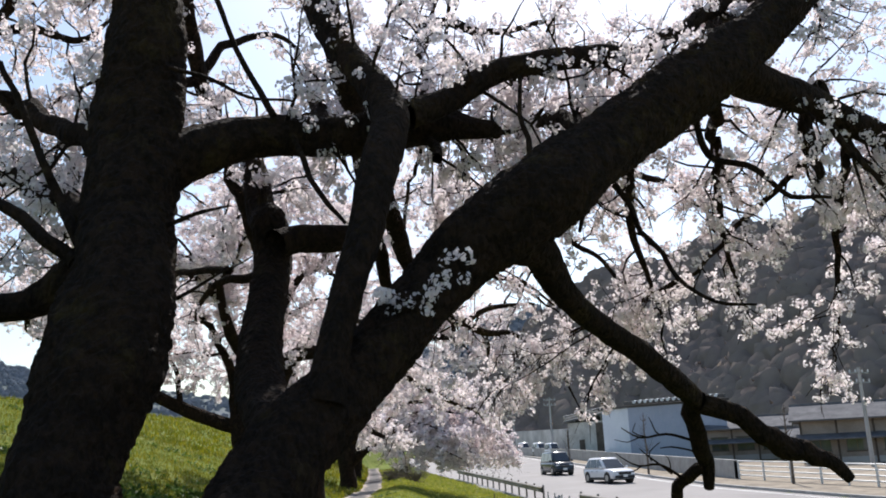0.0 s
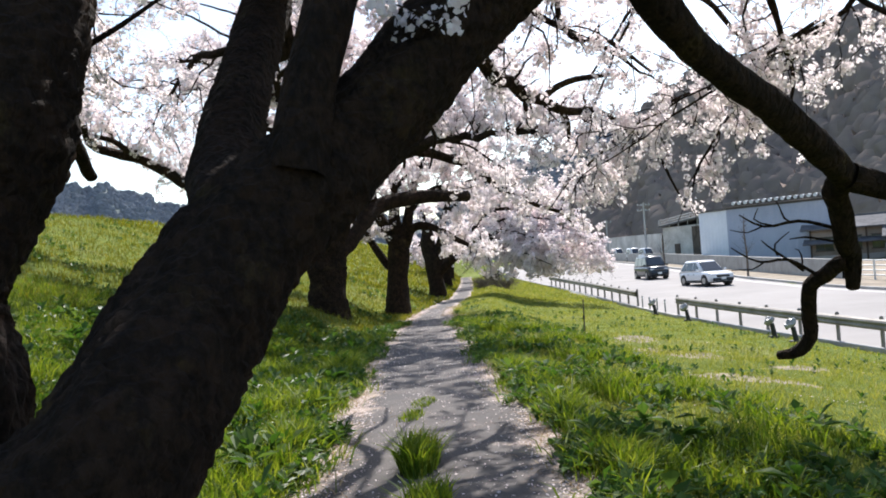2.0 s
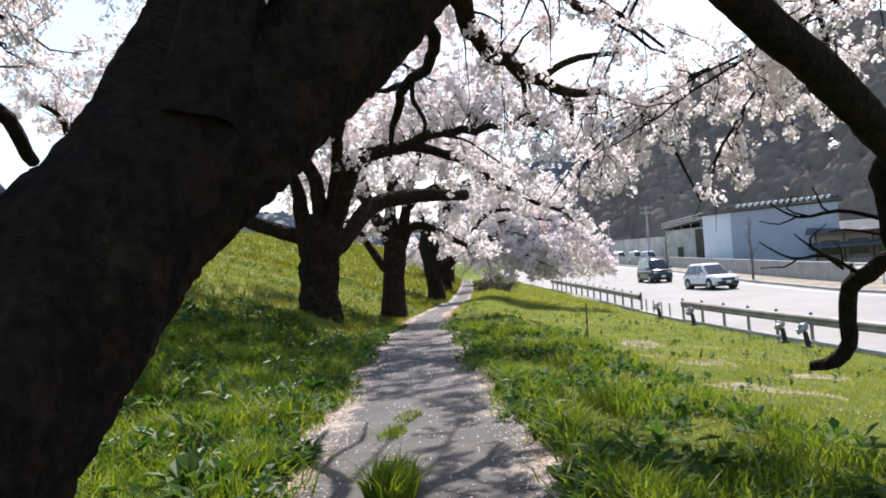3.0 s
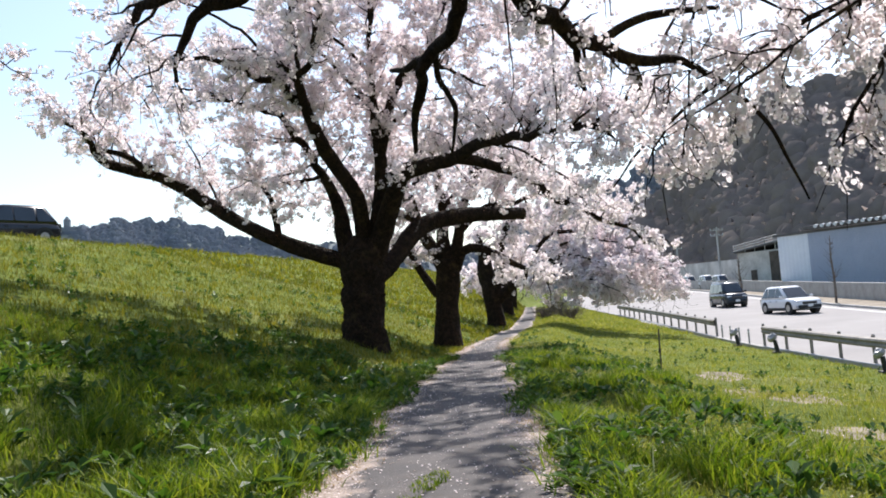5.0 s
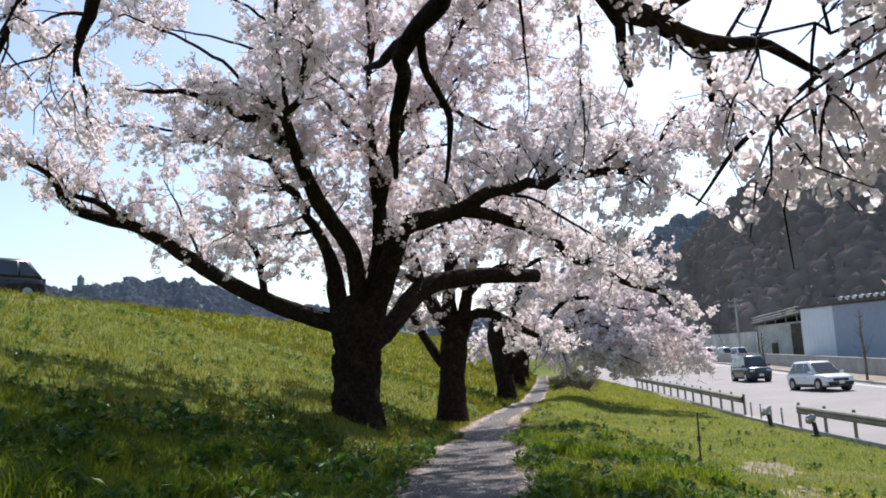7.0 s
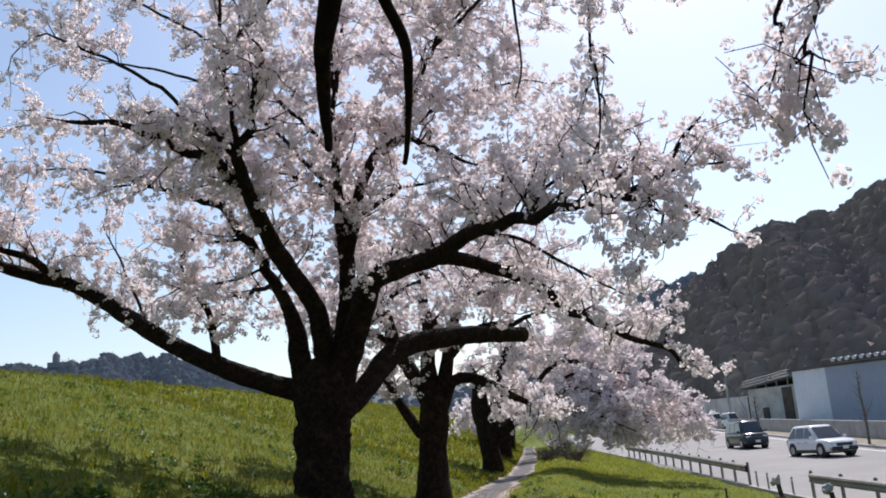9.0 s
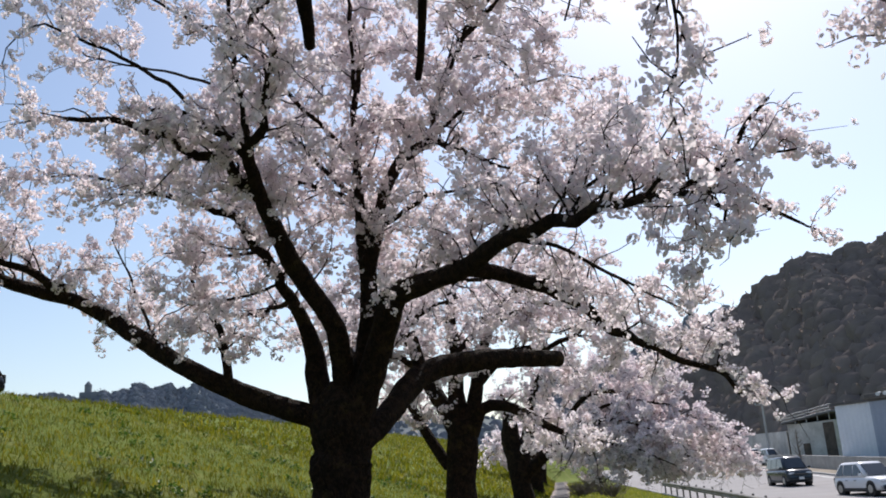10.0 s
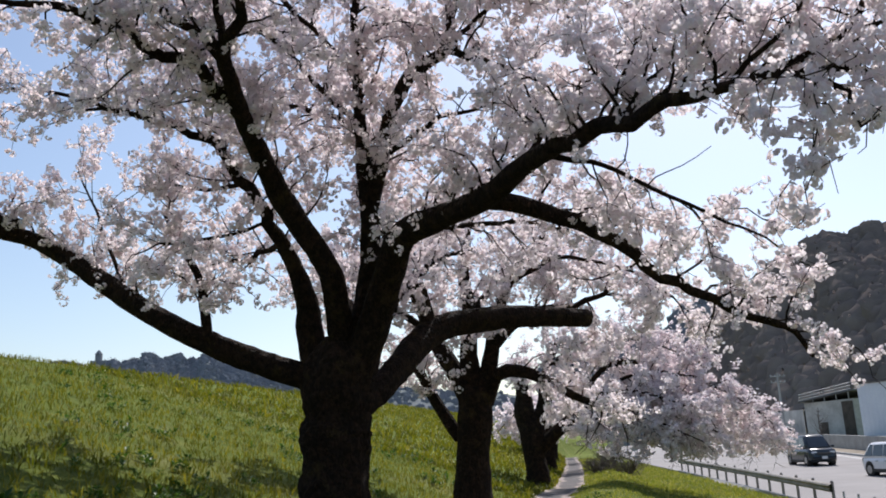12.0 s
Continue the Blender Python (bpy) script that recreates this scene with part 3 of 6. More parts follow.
def blossom_templates(rng, flowers, radius, size, count=6):
    """Bunches of five-petalled flowers facing outwards."""
    out = []
    for _ in range(count):
        V, F = [], []
        for _ in range(flowers):
            d = rng.normal(size=3)
            d[2] -= 0.15
            d /= np.linalg.norm(d)
            c = d * radius * rng.uniform(0.55, 1.1)
            e1 = np.cross(d, [0.3, 0.5, 0.8])
            e1 /= np.linalg.norm(e1)
            e2 = np.cross(d, e1)
            r = size * rng.uniform(0.8, 1.15)
            b = len(V)
            V.append(c - d * r * 0.25)
            a0 = rng.uniform(0, 6.28)
            for k in range(5):
                a = a0 + k * 1.2566
                V.append(c + r * (math.cos(a) * e1 + math.sin(a) * e2) + d * r * rng.uniform(-0.1, 0.35))
            F += [(b, b + 1 + k, b + 1 + (k + 1) % 5) for k in range(5)]
        out.append((np.array(V), np.array(F)))
    return out


def scatter(points, templates, rng, smin, smax):
    Vs, Fs, off = [], [], 0
    P = np.asarray(points)
    which = rng.integers(0, len(templates), len(P))
    for w, (tv, tf) in enumerate(templates):
        Q = P[which == w]
        if not len(Q):
            continue
        ang = rng.uniform(0, 6.28, len(Q))
        s = rng.uniform(smin, smax, len(Q))
        ca, sa = np.cos(ang) * s, np.sin(ang) * s
        X = tv[None, :, 0] * ca[:, None] - tv[None, :, 1] * sa[:, None]
        Y = tv[None, :, 0] * sa[:, None] + tv[None, :, 1] * ca[:, None]
        Z = tv[None, :, 2] * s[:, None]
        Vs.append((np.stack([X, Y, Z], -1) + Q[:, None]).reshape(-1, 3))
        Fs.append((tf[None] + (np.arange(len(Q)) * len(tv))[:, None, None]).reshape(-1, tf.shape[1]) + off)
        off += len(Q) * len(tv)
    return np.vstack(Vs), np.vstack(Fs)


class Tree:
    def __init__(self, at, label, seed):
        self.root = thing("cherry_tree", at, label, "tree", group="cherry trees along the path")
        self.at = np.array(at, float)
        self.rng = np.random.default_rng(seed)
        self.twigs, self.lines, self.points = [], [], []

    def limb(self, name, pts, seg=12, step_len=0.15, lump=0.10, sprout=True, blossom_from=0.15, droop=0.0, reach=1.0):
        line = smooth_line(pts, step_len)
        kinks = np.arange(0, len(line) + 4, max(2, int(0.28 / step_len)))          # crooked growth of thin limbs
        amp = np.where(line[:, 3] < 0.11, np.clip(line[:, 3] * 0.6, 0.010, 0.035), 0.0) * np.sin(np.linspace(0, math.pi, len(line))) ** 0.3
        for ax in range(3):
            line[:, ax] += np.interp(np.arange(len(line)), kinks, self.rng.normal(size=len(kinks))) * amp
        V, F = tube(line, seg, self.rng, lump)
        arrays(name, V - self.at, F, "bark", self.root, smooth=True)
        if sprout:
            self.lines.append((line, blossom_from, droop, reach))
        return line

    def grow(self, spacing, length, twig_len, per_twig, r_max=0.2, up=0.25, spread=0.09, keep=None, bare=0.1, twig_step=0.22, lift=0.0):
        """Side branches along each limb, twigs along those, and points for blossom along the twigs."""
        rng = self.rng
        self.keep = keep
        for line, start, droop, reach in self.lines:
            C, R = line[:, :3], line[:, 3]
            S = np.concatenate([[0], np.cumsum(np.linalg.norm(np.diff(C, axis=0), axis=1))])
            L = S[-1]
            s = start * L + rng.uniform(0, spacing)
            while s < L:
                k = min(int(np.searchsorted(S, s)), len(C) - 2)
                if R[k] < r_max or rng.random() < 0.3:
                    t = C[k + 1] - C[k]
                    t /= np.linalg.norm(t) + 1e-9
                    d = rng.normal(size=3)
                    d -= t * d.dot(t)
                    d /= np.linalg.norm(d) + 1e-9
                    if lift and R[k] > 0.05:            # thick limbs bear shoots on their upper side
                        d[2] = abs(d[2]) + lift * rng.random()
                    d = d * rng.uniform(0.7, 1.2) + t * rng.uniform(0.2, 0.9) + np.array([0, 0, up - droop])
                    self.branch(C[k], d, length * reach * rng.uniform(0.45, 1.25), min(R[k] * 0.4, 0.022), twig_len, per_twig, spread, droop, bare, twig_step)
                s += spacing * rng.uniform(0.6, 1.4)
            self.branch(C[-1], C[-1] - C[-3], length * reach * 0.8, min(R[-1], 0.03), twig_len, per_twig, spread, droop, bare, twig_step)

    def branch(self, p, d, length, r, twig_len, per_twig, spread, droop, bare, twig_step):
        rng = self.rng
        d = d / (np.linalg.norm(d) + 1e-9)
        n = max(5, int(length / 0.2))
        pts = [p]
        for k in range(n):
            d = d + rng.normal(size=3) * 0.30 + np.array([0, 0, -0.05 - droop * 0.3])
            d /= np.linalg.norm(d)
            pts.append(pts[-1] + d * length / n)
        pts = np.array(pts)
        if self.keep is not None and not self.keep(pts).all():
            return
        rr = np.linspace(max(r, 0.009), 0.004, len(pts))
        self.twigs.append(tube(np.column_stack([pts, rr]), 5, rng, 0.0, False))
        if rng.random() < bare:
            return
        m = max(3, int(length / twig_step))
        for q in rng.uniform(0.12, 1.0, m):
            k = min(int(q * (len(pts) - 1)), len(pts) - 2)
            o = pts[k] + (pts[k + 1] - pts[k]) * (q * (len(pts) - 1) - k)
            e = rng.normal(size=3) + np.array([0, 0, 0.15 - droop]) + (pts[k + 1] - pts[k]) / (np.linalg.norm(pts[k + 1] - pts[k]) + 1e-9) * 0.8
            e /= np.linalg.norm(e)
            ln = twig_len * rng.uniform(0.5, 1.3)
            mid = o + e * ln * 0.5 + rng.normal(size=3) * ln * 0.08
            end = o + e * ln + rng.normal(size=3) * ln * 0.12 + np.array([0, 0, -0.05 * ln])
            self.twigs.append(tube(np.array([[*o, 0.006], [*mid, 0.005], [*end, 0.003]]), 3, rng, 0.0, False))
            w = rng.uniform(0.15, 1.0, per_twig)
            B = np.where((w < 0.5)[:, None], o + (mid - o) * (w * 2)[:, None], mid + (end - mid) * (w * 2 - 1)[:, None])
            self.points.append(B + rng.normal(size=B.shape) * spread * 0.5)

    def finish(self, flowers, radius, size, smin=0.7, smax=1.25, keep=None):
        rng = self.rng
        V, F, off = [], [], 0
        for v, f in self.twigs:
            V.append(v)
            F.append(f + off)
            off += len(v)
        arrays("brushwood", np.vstack(V) - self.at, np.vstack(F), "bark", self.root, kind="stuff", label="thin dark twigs")
        P = np.vstack(self.points)
        if keep is not None:
            P = P[keep(P)]
        tv, tf = scatter(P - self.at, blossom_templates(rng, flowers, radius, size), rng, smin, smax)
        arrays("blossom", tv, tf, "blossom", self.root, kind="stuff", label="dense pale pink white cherry blossom")
        return len(P)


# ---- the near tree, three stems from one base, leaning over the path ----
def near_tree():
    t = Tree((-2.1, 6.05, -0.05), "old dark cherry tree with three leaning stems in full blossom", 11)
    thick = {"stem_left": 56, "stem_main": 64, "stem_mid": 44, "arm_right": 18, "cross": 18, "upright": 18, "high_right": 14}
    bare = {"side_branch": 1, "hook": 1, "arm_tip": 1, "over_stub": 1, "midright": 1, "dead_arm": 1, "arm_right": 1, "over_down": 1, "bare_twig": 1}
    drop = {"over_a": 0.3, "over_b": 0.3, "over_c": 0.35, "over_d": 0.4, "over_g": 0.35, "over_h": 0.3, "over_e": 0.3, "over_f": 0.3, "high_right": 0.35, "droop_a": 0.5, "droop_b": 0.5, "hang_a": 0.5, "hang_b": 0.5, "hang_c": 0.5, "hang_d": 0.5}
    begin = {"stem_left": 0.78, "stem_main": 0.72, "stem_mid": 0.75, "arm_right": 0.35, "cross": 0.1, "upright": 0.5, "over_a": 0.35, "over_b": 0.2, "hang_a": 0.5, "hang_b": 0.5, "hang_c": 0.55, "hang_d": 0.5}
    short = {"over_a": 0.5, "over_a2": 0.6, "over_b": 0.5, "over_b2": 0.5, "over_b3": 0.45, "over_c": 0.5, "over_d": 0.45, "over_e": 0.6, "over_f": 0.6, "over_g": 0.4, "over_h": 0.4, "sprig": 0.11, "hang_a": 0.2, "hang_b": 0.2, "hang_c": 0.2, "hang_d": 0.2, "droop_a": 0.6, "droop_b": 0.6}
    names = {"stem_left": "trunk", "stem_main": "trunk", "stem_mid": "trunk"}

    def limb(name, pts):
        big = name in ("stem_left", "stem_main", "stem_mid")
        t.limb(names.get(name, "limb"), pts, seg=thick.get(name, 12), step_len=0.035 if big else 0.08, lump=0.095 if big else 0.11,
               sprout=name not in bare, blossom_from=begin.get(name, 0.1), droop=drop.get(name, 0.0), reach=short.get(name, 1.0))

    limb("stem_left", [(-2.5, 5.5, -0.2, 0.6), (-2.48, 5.55, 0.4, 0.46), (-2.3, 5.6, 0.93, 0.399), (-2.39, 5.65, 1.32, 0.368), (-2.4, 5.7, 1.54, 0.333), (-2.36, 5.9, 1.88, 0.365), (-2.32, 6.1, 2.29, 0.417), (-2.34, 6.4, 2.85, 0.388), (-2.46, 6.8, 3.46, 0.382), (-2.48, 7.0, 4.01, 0.369), (-2.53, 7.2, 4.72, 0.368), (-2.52, 7.3, 5.44, 0.34), (-2.57, 7.5, 6.38, 0.304), (-2.5, 7.7, 7.68, 0.279)])
    limb("cross", [(-2.36, 7.1, 4.04, 0.258), (-1.98, 7.3, 4.28, 0.221), (-1.57, 7.5, 4.45, 0.204), (-0.98, 7.7, 4.5, 0.19), (-0.34, 7.9, 4.61, 0.189), (0.21, 8.1, 4.72, 0.148), (0.73, 8.3, 4.69, 0.07)])
    limb("leftarm", [(-2.66, 6.6, 3.09, 0.191), (-2.95, 6.6, 2.88, 0.145), (-3.2, 6.5, 2.77, 0.12), (-3.57, 6.3, 2.77, 0.096), (-4.07, 6.2, 3.03, 0.069)])
    limb("stem_main", [(-1.95, 4.75, -0.3, 0.66), (-1.82, 4.85, 0.15, 0.5), (-1.33, 5.1, 0.72, 0.34), (-1.24, 5.3, 0.95, 0.32), (-1.16, 5.62, 1.22, 0.314), (-1.04, 5.84, 1.51, 0.288), (-0.85, 6.07, 1.79, 0.27), (-0.62, 6.32, 2.05, 0.253), (-0.26, 6.62, 2.49, 0.259), (0.05, 6.82, 2.87, 0.268), (0.37, 6.85, 3.19, 0.307), (0.97, 7.0, 3.62, 0.347), (1.56, 7.4, 4.13, 0.313), (2.28, 7.8, 4.72, 0.33), (2.89, 8.1, 5.19, 0.329), (3.59, 8.5, 5.77, 0.278), (4.43, 8.9, 6.64, 0.262), (5.43, 9.4, 7.82, 0.228)])
    limb("stem_mid", [(-1.02, 5.85, 1.66, 0.179), (-1.34, 6.7, 2.04, 0.192), (-1.47, 7.3, 2.48, 0.19), (-1.53, 7.9, 2.98, 0.177), (-1.58, 8.4, 3.49, 0.177), (-1.63, 8.5, 3.91, 0.177), (-1.78, 8.9, 4.12, 0.16), (-2.05, 9.4, 5.15, 0.121)])
    limb("midright", [(-1.52, 8.2, 3.6, 0.158), (-1.32, 8.4, 3.7, 0.14), (-0.92, 8.6, 3.74, 0.131), (-0.57, 8.9, 3.85, 0.079)])
    limb("upright", [(-0.76, 5.95, 1.88, 0.143), (-0.71, 6.05, 2.24, 0.126), (-0.62, 6.2, 2.67, 0.125), (-0.48, 6.4, 3.22, 0.14), (-0.38, 6.7, 3.86, 0.158), (-0.3, 7.2, 4.48, 0.163), (-0.53, 7.6, 5.03, 0.153), (-0.82, 7.9, 5.54, 0.151), (-1.05, 8.2, 6.16, 0.161), (-1.22, 8.6, 7.29, 0.15)])
    limb("reach", [(-0.16, 7.4, 4.56, 0.146), (0.21, 7.6, 4.76, 0.13), (0.67, 7.8, 5.12, 0.124), (1.2, 8.0, 5.32, 0.117), (1.82, 8.2, 5.45, 0.115), (2.28, 8.4, 5.61, 0.1), (3.12, 8.8, 6.15, 0.088), (3.95, 9.2, 6.62, 0.066)])
    limb("arm_right", [(0.73, 6.95, 3.25, 0.216), (0.94, 7.2, 3.16, 0.161), (1.18, 7.6, 2.88, 0.125), (1.55, 8.1, 2.66, 0.116), (2.09, 8.7, 2.4, 0.116), (2.5, 9.2, 2.18, 0.118), (2.79, 9.6, 2.01, 0.119), (2.89, 9.9, 1.82, 0.1), (2.98, 10.2, 1.46, 0.094), (3.09, 10.4, 1.26, 0.08), (3.11, 10.5, 1.02, 0.056)])
    limb("hook", [(3.06, 10.4, 1.26, 0.083), (2.93, 10.6, 1.14, 0.071), (2.82, 10.75, 1.02, 0.072), (2.83, 10.9, 0.78, 0.073), (2.83, 11.0, 0.55, 0.067), (2.72, 11.1, 0.42, 0.061), (2.58, 11.2, 0.36, 0.041)])
    limb("arm_tip", [(2.85, 9.6, 1.97, 0.117), (3.25, 9.7, 1.82, 0.107), (3.58, 9.75, 1.62, 0.108), (3.82, 9.8, 1.43, 0.13), (4.1, 9.8, 1.4, 0.104), (4.3, 9.8, 1.25, 0.083), (4.46, 9.8, 1.08, 0.063)])
    limb("high_right", [(3.13, 8.2, 5.25, 0.248), (3.58, 8.5, 5.18, 0.194), (4.17, 8.8, 5.09, 0.175), (4.71, 9.1, 4.95, 0.155), (5.27, 9.4, 4.84, 0.147), (6.19, 9.8, 4.63, 0.109), (7.21, 10.2, 4.42, 0.067)])
    limb("droop_a", [(4.27, 8.9, 5.09, 0.096), (4.25, 9.1, 4.81, 0.069), (4.4, 9.3, 4.4, 0.049), (4.37, 9.4, 4.37, 0.028)])
    limb("droop_b", [(4.38, 9.0, 5.37, 0.084), (4.68, 9.2, 4.89, 0.064), (5.23, 9.5, 4.29, 0.051)])
    limb("over_a", [(-1.1, 8.4, 6.6, 0.16), (-0.8, 10.0, 5.4, 0.15), (-0.5, 11.2, 4.6, 0.14), (-0.33, 12.0, 4.07, 0.095), (-0.19, 12.3, 3.81, 0.083), (0.11, 12.7, 3.65, 0.078), (0.45, 13.1, 3.48, 0.069), (0.75, 13.2, 3.33, 0.057), (1.08, 13.4, 3.33, 0.04), (1.56, 13.6, 3.13, 0.024), (1.93, 13.8, 2.73, 0.02), (2.14, 14.0, 2.35, 0.014), (2.28, 14.1, 2.05, 0.009)])
    limb("over_a2", [(0.45, 13.1, 3.51, 0.045), (0.73, 13.2, 3.68, 0.041), (1.11, 13.3, 3.75, 0.035), (1.55, 13.5, 3.8, 0.02)])
    limb("over_stub", [(0.2, 12.9, 3.57, 0.043), (0.25, 13.2, 3.4, 0.035), (0.3, 13.38, 3.17, 0.022)])
    limb("over_down", [(0.7, 13.15, 3.33, 0.04), (0.76, 13.15, 3.16, 0.035), (0.76, 13.16, 2.95, 0.017)])
    limb("dead_arm", [(-2.4, 6.6, 3.1, 0.13), (-2.9, 7.6, 3.2, 0.11), (-4.01, 9.0, 3.38, 0.082), (-4.13, 9.6, 3.27, 0.076), (-4.26, 10.3, 3.06, 0.07), (-4.41, 11.05, 2.71, 0.063)])
    limb("over_b", [(-1.1, 8.6, 6.6, 0.13), (-0.9, 10.2, 5.6, 0.12), (-0.8, 11.6, 4.6, 0.11), (-0.64, 12.4, 3.82, 0.069), (-0.77, 12.7, 3.67, 0.067), (-1.02, 13.0, 3.59, 0.062), (-1.17, 13.2, 3.5, 0.055), (-1.27, 13.5, 3.39, 0.052), (-1.4, 13.8, 3.22, 0.04), (-1.49, 14.2, 2.92, 0.019)])
    limb("over_b2", [(-1.09, 13.1, 3.56, 0.039), (-1.38, 13.6, 3.66, 0.034), (-1.65, 14.05, 3.77, 0.022)])
    limb("over_b3", [(-1.01, 13.1, 3.6, 0.035), (-1.06, 13.5, 3.41, 0.029), (-0.99, 13.9, 3.27, 0.026), (-1.08, 14.3, 3.12, 0.018), (-1.18, 14.6, 2.93, 0.014)])
    limb("over_c", [(4.7, 9.1, 5.0, 0.045), (4.0, 10.4, 4.3, 0.035), (3.3, 11.5, 3.6, 0.028), (2.76, 11.9, 3.17, 0.026), (2.41, 11.9, 3.21, 0.025), (1.98, 11.85, 3.14, 0.021), (1.49, 11.8, 2.9, 0.018), (1.11, 11.7, 2.63, 0.014), (0.7, 11.5, 2.32, 0.011), (0.44, 11.4, 2.01, 0.005)])
    limb("over_d", [(2.58, 11.7, 3.09, 0.018), (2.33, 11.6, 2.79, 0.014), (2.03, 11.5, 2.39, 0.013), (1.92, 11.5, 2.07, 0.007)])
    limb("fill_a", [(-3.6, 7.6, 6.9, 0.08), (-5.0, 9.2, 6.6, 0.06), (-6.05, 10.5, 7.26, 0.079), (-5.45, 10.8, 7.47, 0.062), (-4.8, 11.1, 7.43, 0.044), (-4.5, 11.3, 7.78, 0.027)])
    limb("fill_b", [(-3.4, 8.6, 5.6, 0.07), (-3.14, 10.6, 6.44, 0.071), (-2.7, 10.9, 7.14, 0.057), (-2.14, 11.2, 7.44, 0.042), (-1.77, 11.4, 7.26, 0.025)])
    limb("fill_c", [(1.5, 7.6, 3.9, 0.06), (1.4, 9.2, 4.6, 0.05), (1.5, 11.0, 4.95, 0.061), (2.33, 11.3, 5.25, 0.055), (3.16, 11.6, 5.14, 0.041), (3.99, 11.9, 4.7, 0.025)])
    limb("fill_d", [(0.1, 7.6, 4.2, 0.05), (0.0, 9.2, 5.6, 0.05), (0.1, 10.6, 7.19, 0.063), (0.87, 10.9, 7.14, 0.048), (1.7, 11.2, 7.43, 0.033)])
    limb("hang_a", [(0.4, 11.2, 8.0, 0.03), (0.2, 13.4, 6.4, 0.03), (-0.05, 15.6, 4.2, 0.011), (-0.05, 15.6, 3.75, 0.01), (-0.06, 15.5, 3.39, 0.007), (-0.11, 15.5, 3.12, 0.005)])
    limb("hang_b", [(0.2, 11.0, 6.2, 0.03), (-0.4, 13.6, 5.6, 0.03), (-0.55, 15.7, 4.4, 0.011), (-0.53, 15.6, 3.88, 0.007), (-0.6, 15.6, 3.63, 0.005)])
    limb("hang_c", [(3.0, 11.5, 7.0, 0.04), (2.3, 13.6, 5.6, 0.03), (1.24, 15.6, 4.17, 0.015), (1.15, 15.6, 3.86, 0.011), (1.05, 15.5, 3.55, 0.007), (0.96, 15.5, 3.36, 0.007)])
    limb("hang_d", [(2.4, 13.2, 5.9, 0.03), (1.32, 15.3, 3.89, 0.014), (1.21, 15.3, 3.51, 0.01), (1.12, 15.3, 3.21, 0.007)])
    limb("fill_e", [(0.9, 11.2, 5.9, 0.03), (0.05, 12.0, 4.71, 0.054), (0.53, 12.3, 4.3, 0.041), (1.05, 12.6, 4.06, 0.028), (1.51, 12.8, 3.79, 0.021)])
    limb("fill_f", [(1.2, 10.4, 5.6, 0.04), (1.72, 11.5, 4.6, 0.037), (2.32, 11.8, 4.11, 0.031), (2.84, 12.0, 3.51, 0.016)])
    limb("fill_g", [(0.4, 11.2, 6.2, 0.04), (0.72, 12.2, 4.25, 0.035), (1.27, 12.4, 3.97, 0.029), (1.75, 12.6, 3.61, 0.015)])
    limb("over_g", [(3.3, 11.0, 3.7, 0.02), (1.16, 11.2, 2.5, 0.007), (0.97, 11.2, 2.43, 0.006), (0.8, 11.2, 2.32, 0.005)])
    limb("over_h", [(3.4, 11.3, 3.7, 0.02), (1.3, 11.6, 2.8, 0.008), (1.04, 11.7, 2.82, 0.007), (0.79, 11.8, 2.84, 0.006)])
    limb("sprig", [(-0.32, 6.5, 2.49, 0.034), (-0.2, 6.35, 2.6, 0.025), (-0.05, 6.3, 2.68, 0.017)])
    limb("bare_twig", [(2.92, 10.2, 1.56, 0.018), (2.61, 10.3, 1.65, 0.015), (2.33, 10.3, 1.62, 0.011), (2.11, 10.3, 1.75, 0.005)])
    limb("bare_twig", [(2.54, 10.3, 1.66, 0.010), (2.49, 10.3, 1.74, 0.008), (2.45, 10.35, 1.86, 0.004)])
    limb("bare_twig", [(2.40, 10.3, 1.63, 0.009), (2.24, 10.3, 1.71, 0.007), (2.28, 10.3, 1.80, 0.004)])
    limb("bare_twig", [(2.30, 10.3, 1.63, 0.008), (2.16, 10.3, 1.58, 0.006), (2.02, 10.3, 1.62, 0.004)])
    limb("bare_twig", [(2.80, 10.5, 1.16, 0.018), (2.55, 10.5, 1.32, 0.014), (2.31, 10.5, 1.31, 0.010), (2.06, 10.5, 1.46, 0.005)])
    limb("bare_twig", [(2.72, 10.6, 1.20, 0.013), (2.49, 10.6, 1.40, 0.010), (2.36, 10.6, 1.51, 0.005)])
    limb("bare_twig", [(2.47, 10.5, 1.36, 0.009), (2.46, 10.5, 1.46, 0.008), (2.59, 10.5, 1.57, 0.004)])
    limb("bare_twig", [(2.95, 10.3, 1.44, 0.012), (2.70, 10.4, 1.51, 0.009), (2.56, 10.4, 1.50, 0.005)])
    limb("bare_twig", [(2.68, 10.5, 1.23, 0.009), (2.67, 10.5, 1.33, 0.007), (2.63, 10.5, 1.41, 0.004)])
    limb("bare_twig", [(2.35, 10.5, 1.31, 0.008), (2.22, 10.5, 1.24, 0.006), (2.05, 10.5, 1.25, 0.004)])
    limb("over_e", [(-2.9, 8.6, 8.2, 0.13), (-3.0, 10.8, 6.6, 0.11), (-2.57, 12.6, 4.47, 0.081), (-3.19, 13.0, 4.32, 0.06), (-3.56, 13.3, 4.16, 0.045), (-3.77, 13.5, 3.92, 0.023)])
    limb("over_f", [(-3.08, 12.7, 4.39, 0.063), (-3.91, 13.2, 4.54, 0.052), (-4.28, 13.5, 4.35, 0.036), (-4.64, 13.7, 4.09, 0.019)])
    limb("side_branch", [(-2.66, 6.5, 3.15, 0.052), (-2.98, 6.5, 3.77, 0.034), (-3.16, 6.5, 4.23, 0.03), (-3.44, 6.5, 4.81, 0.024)])
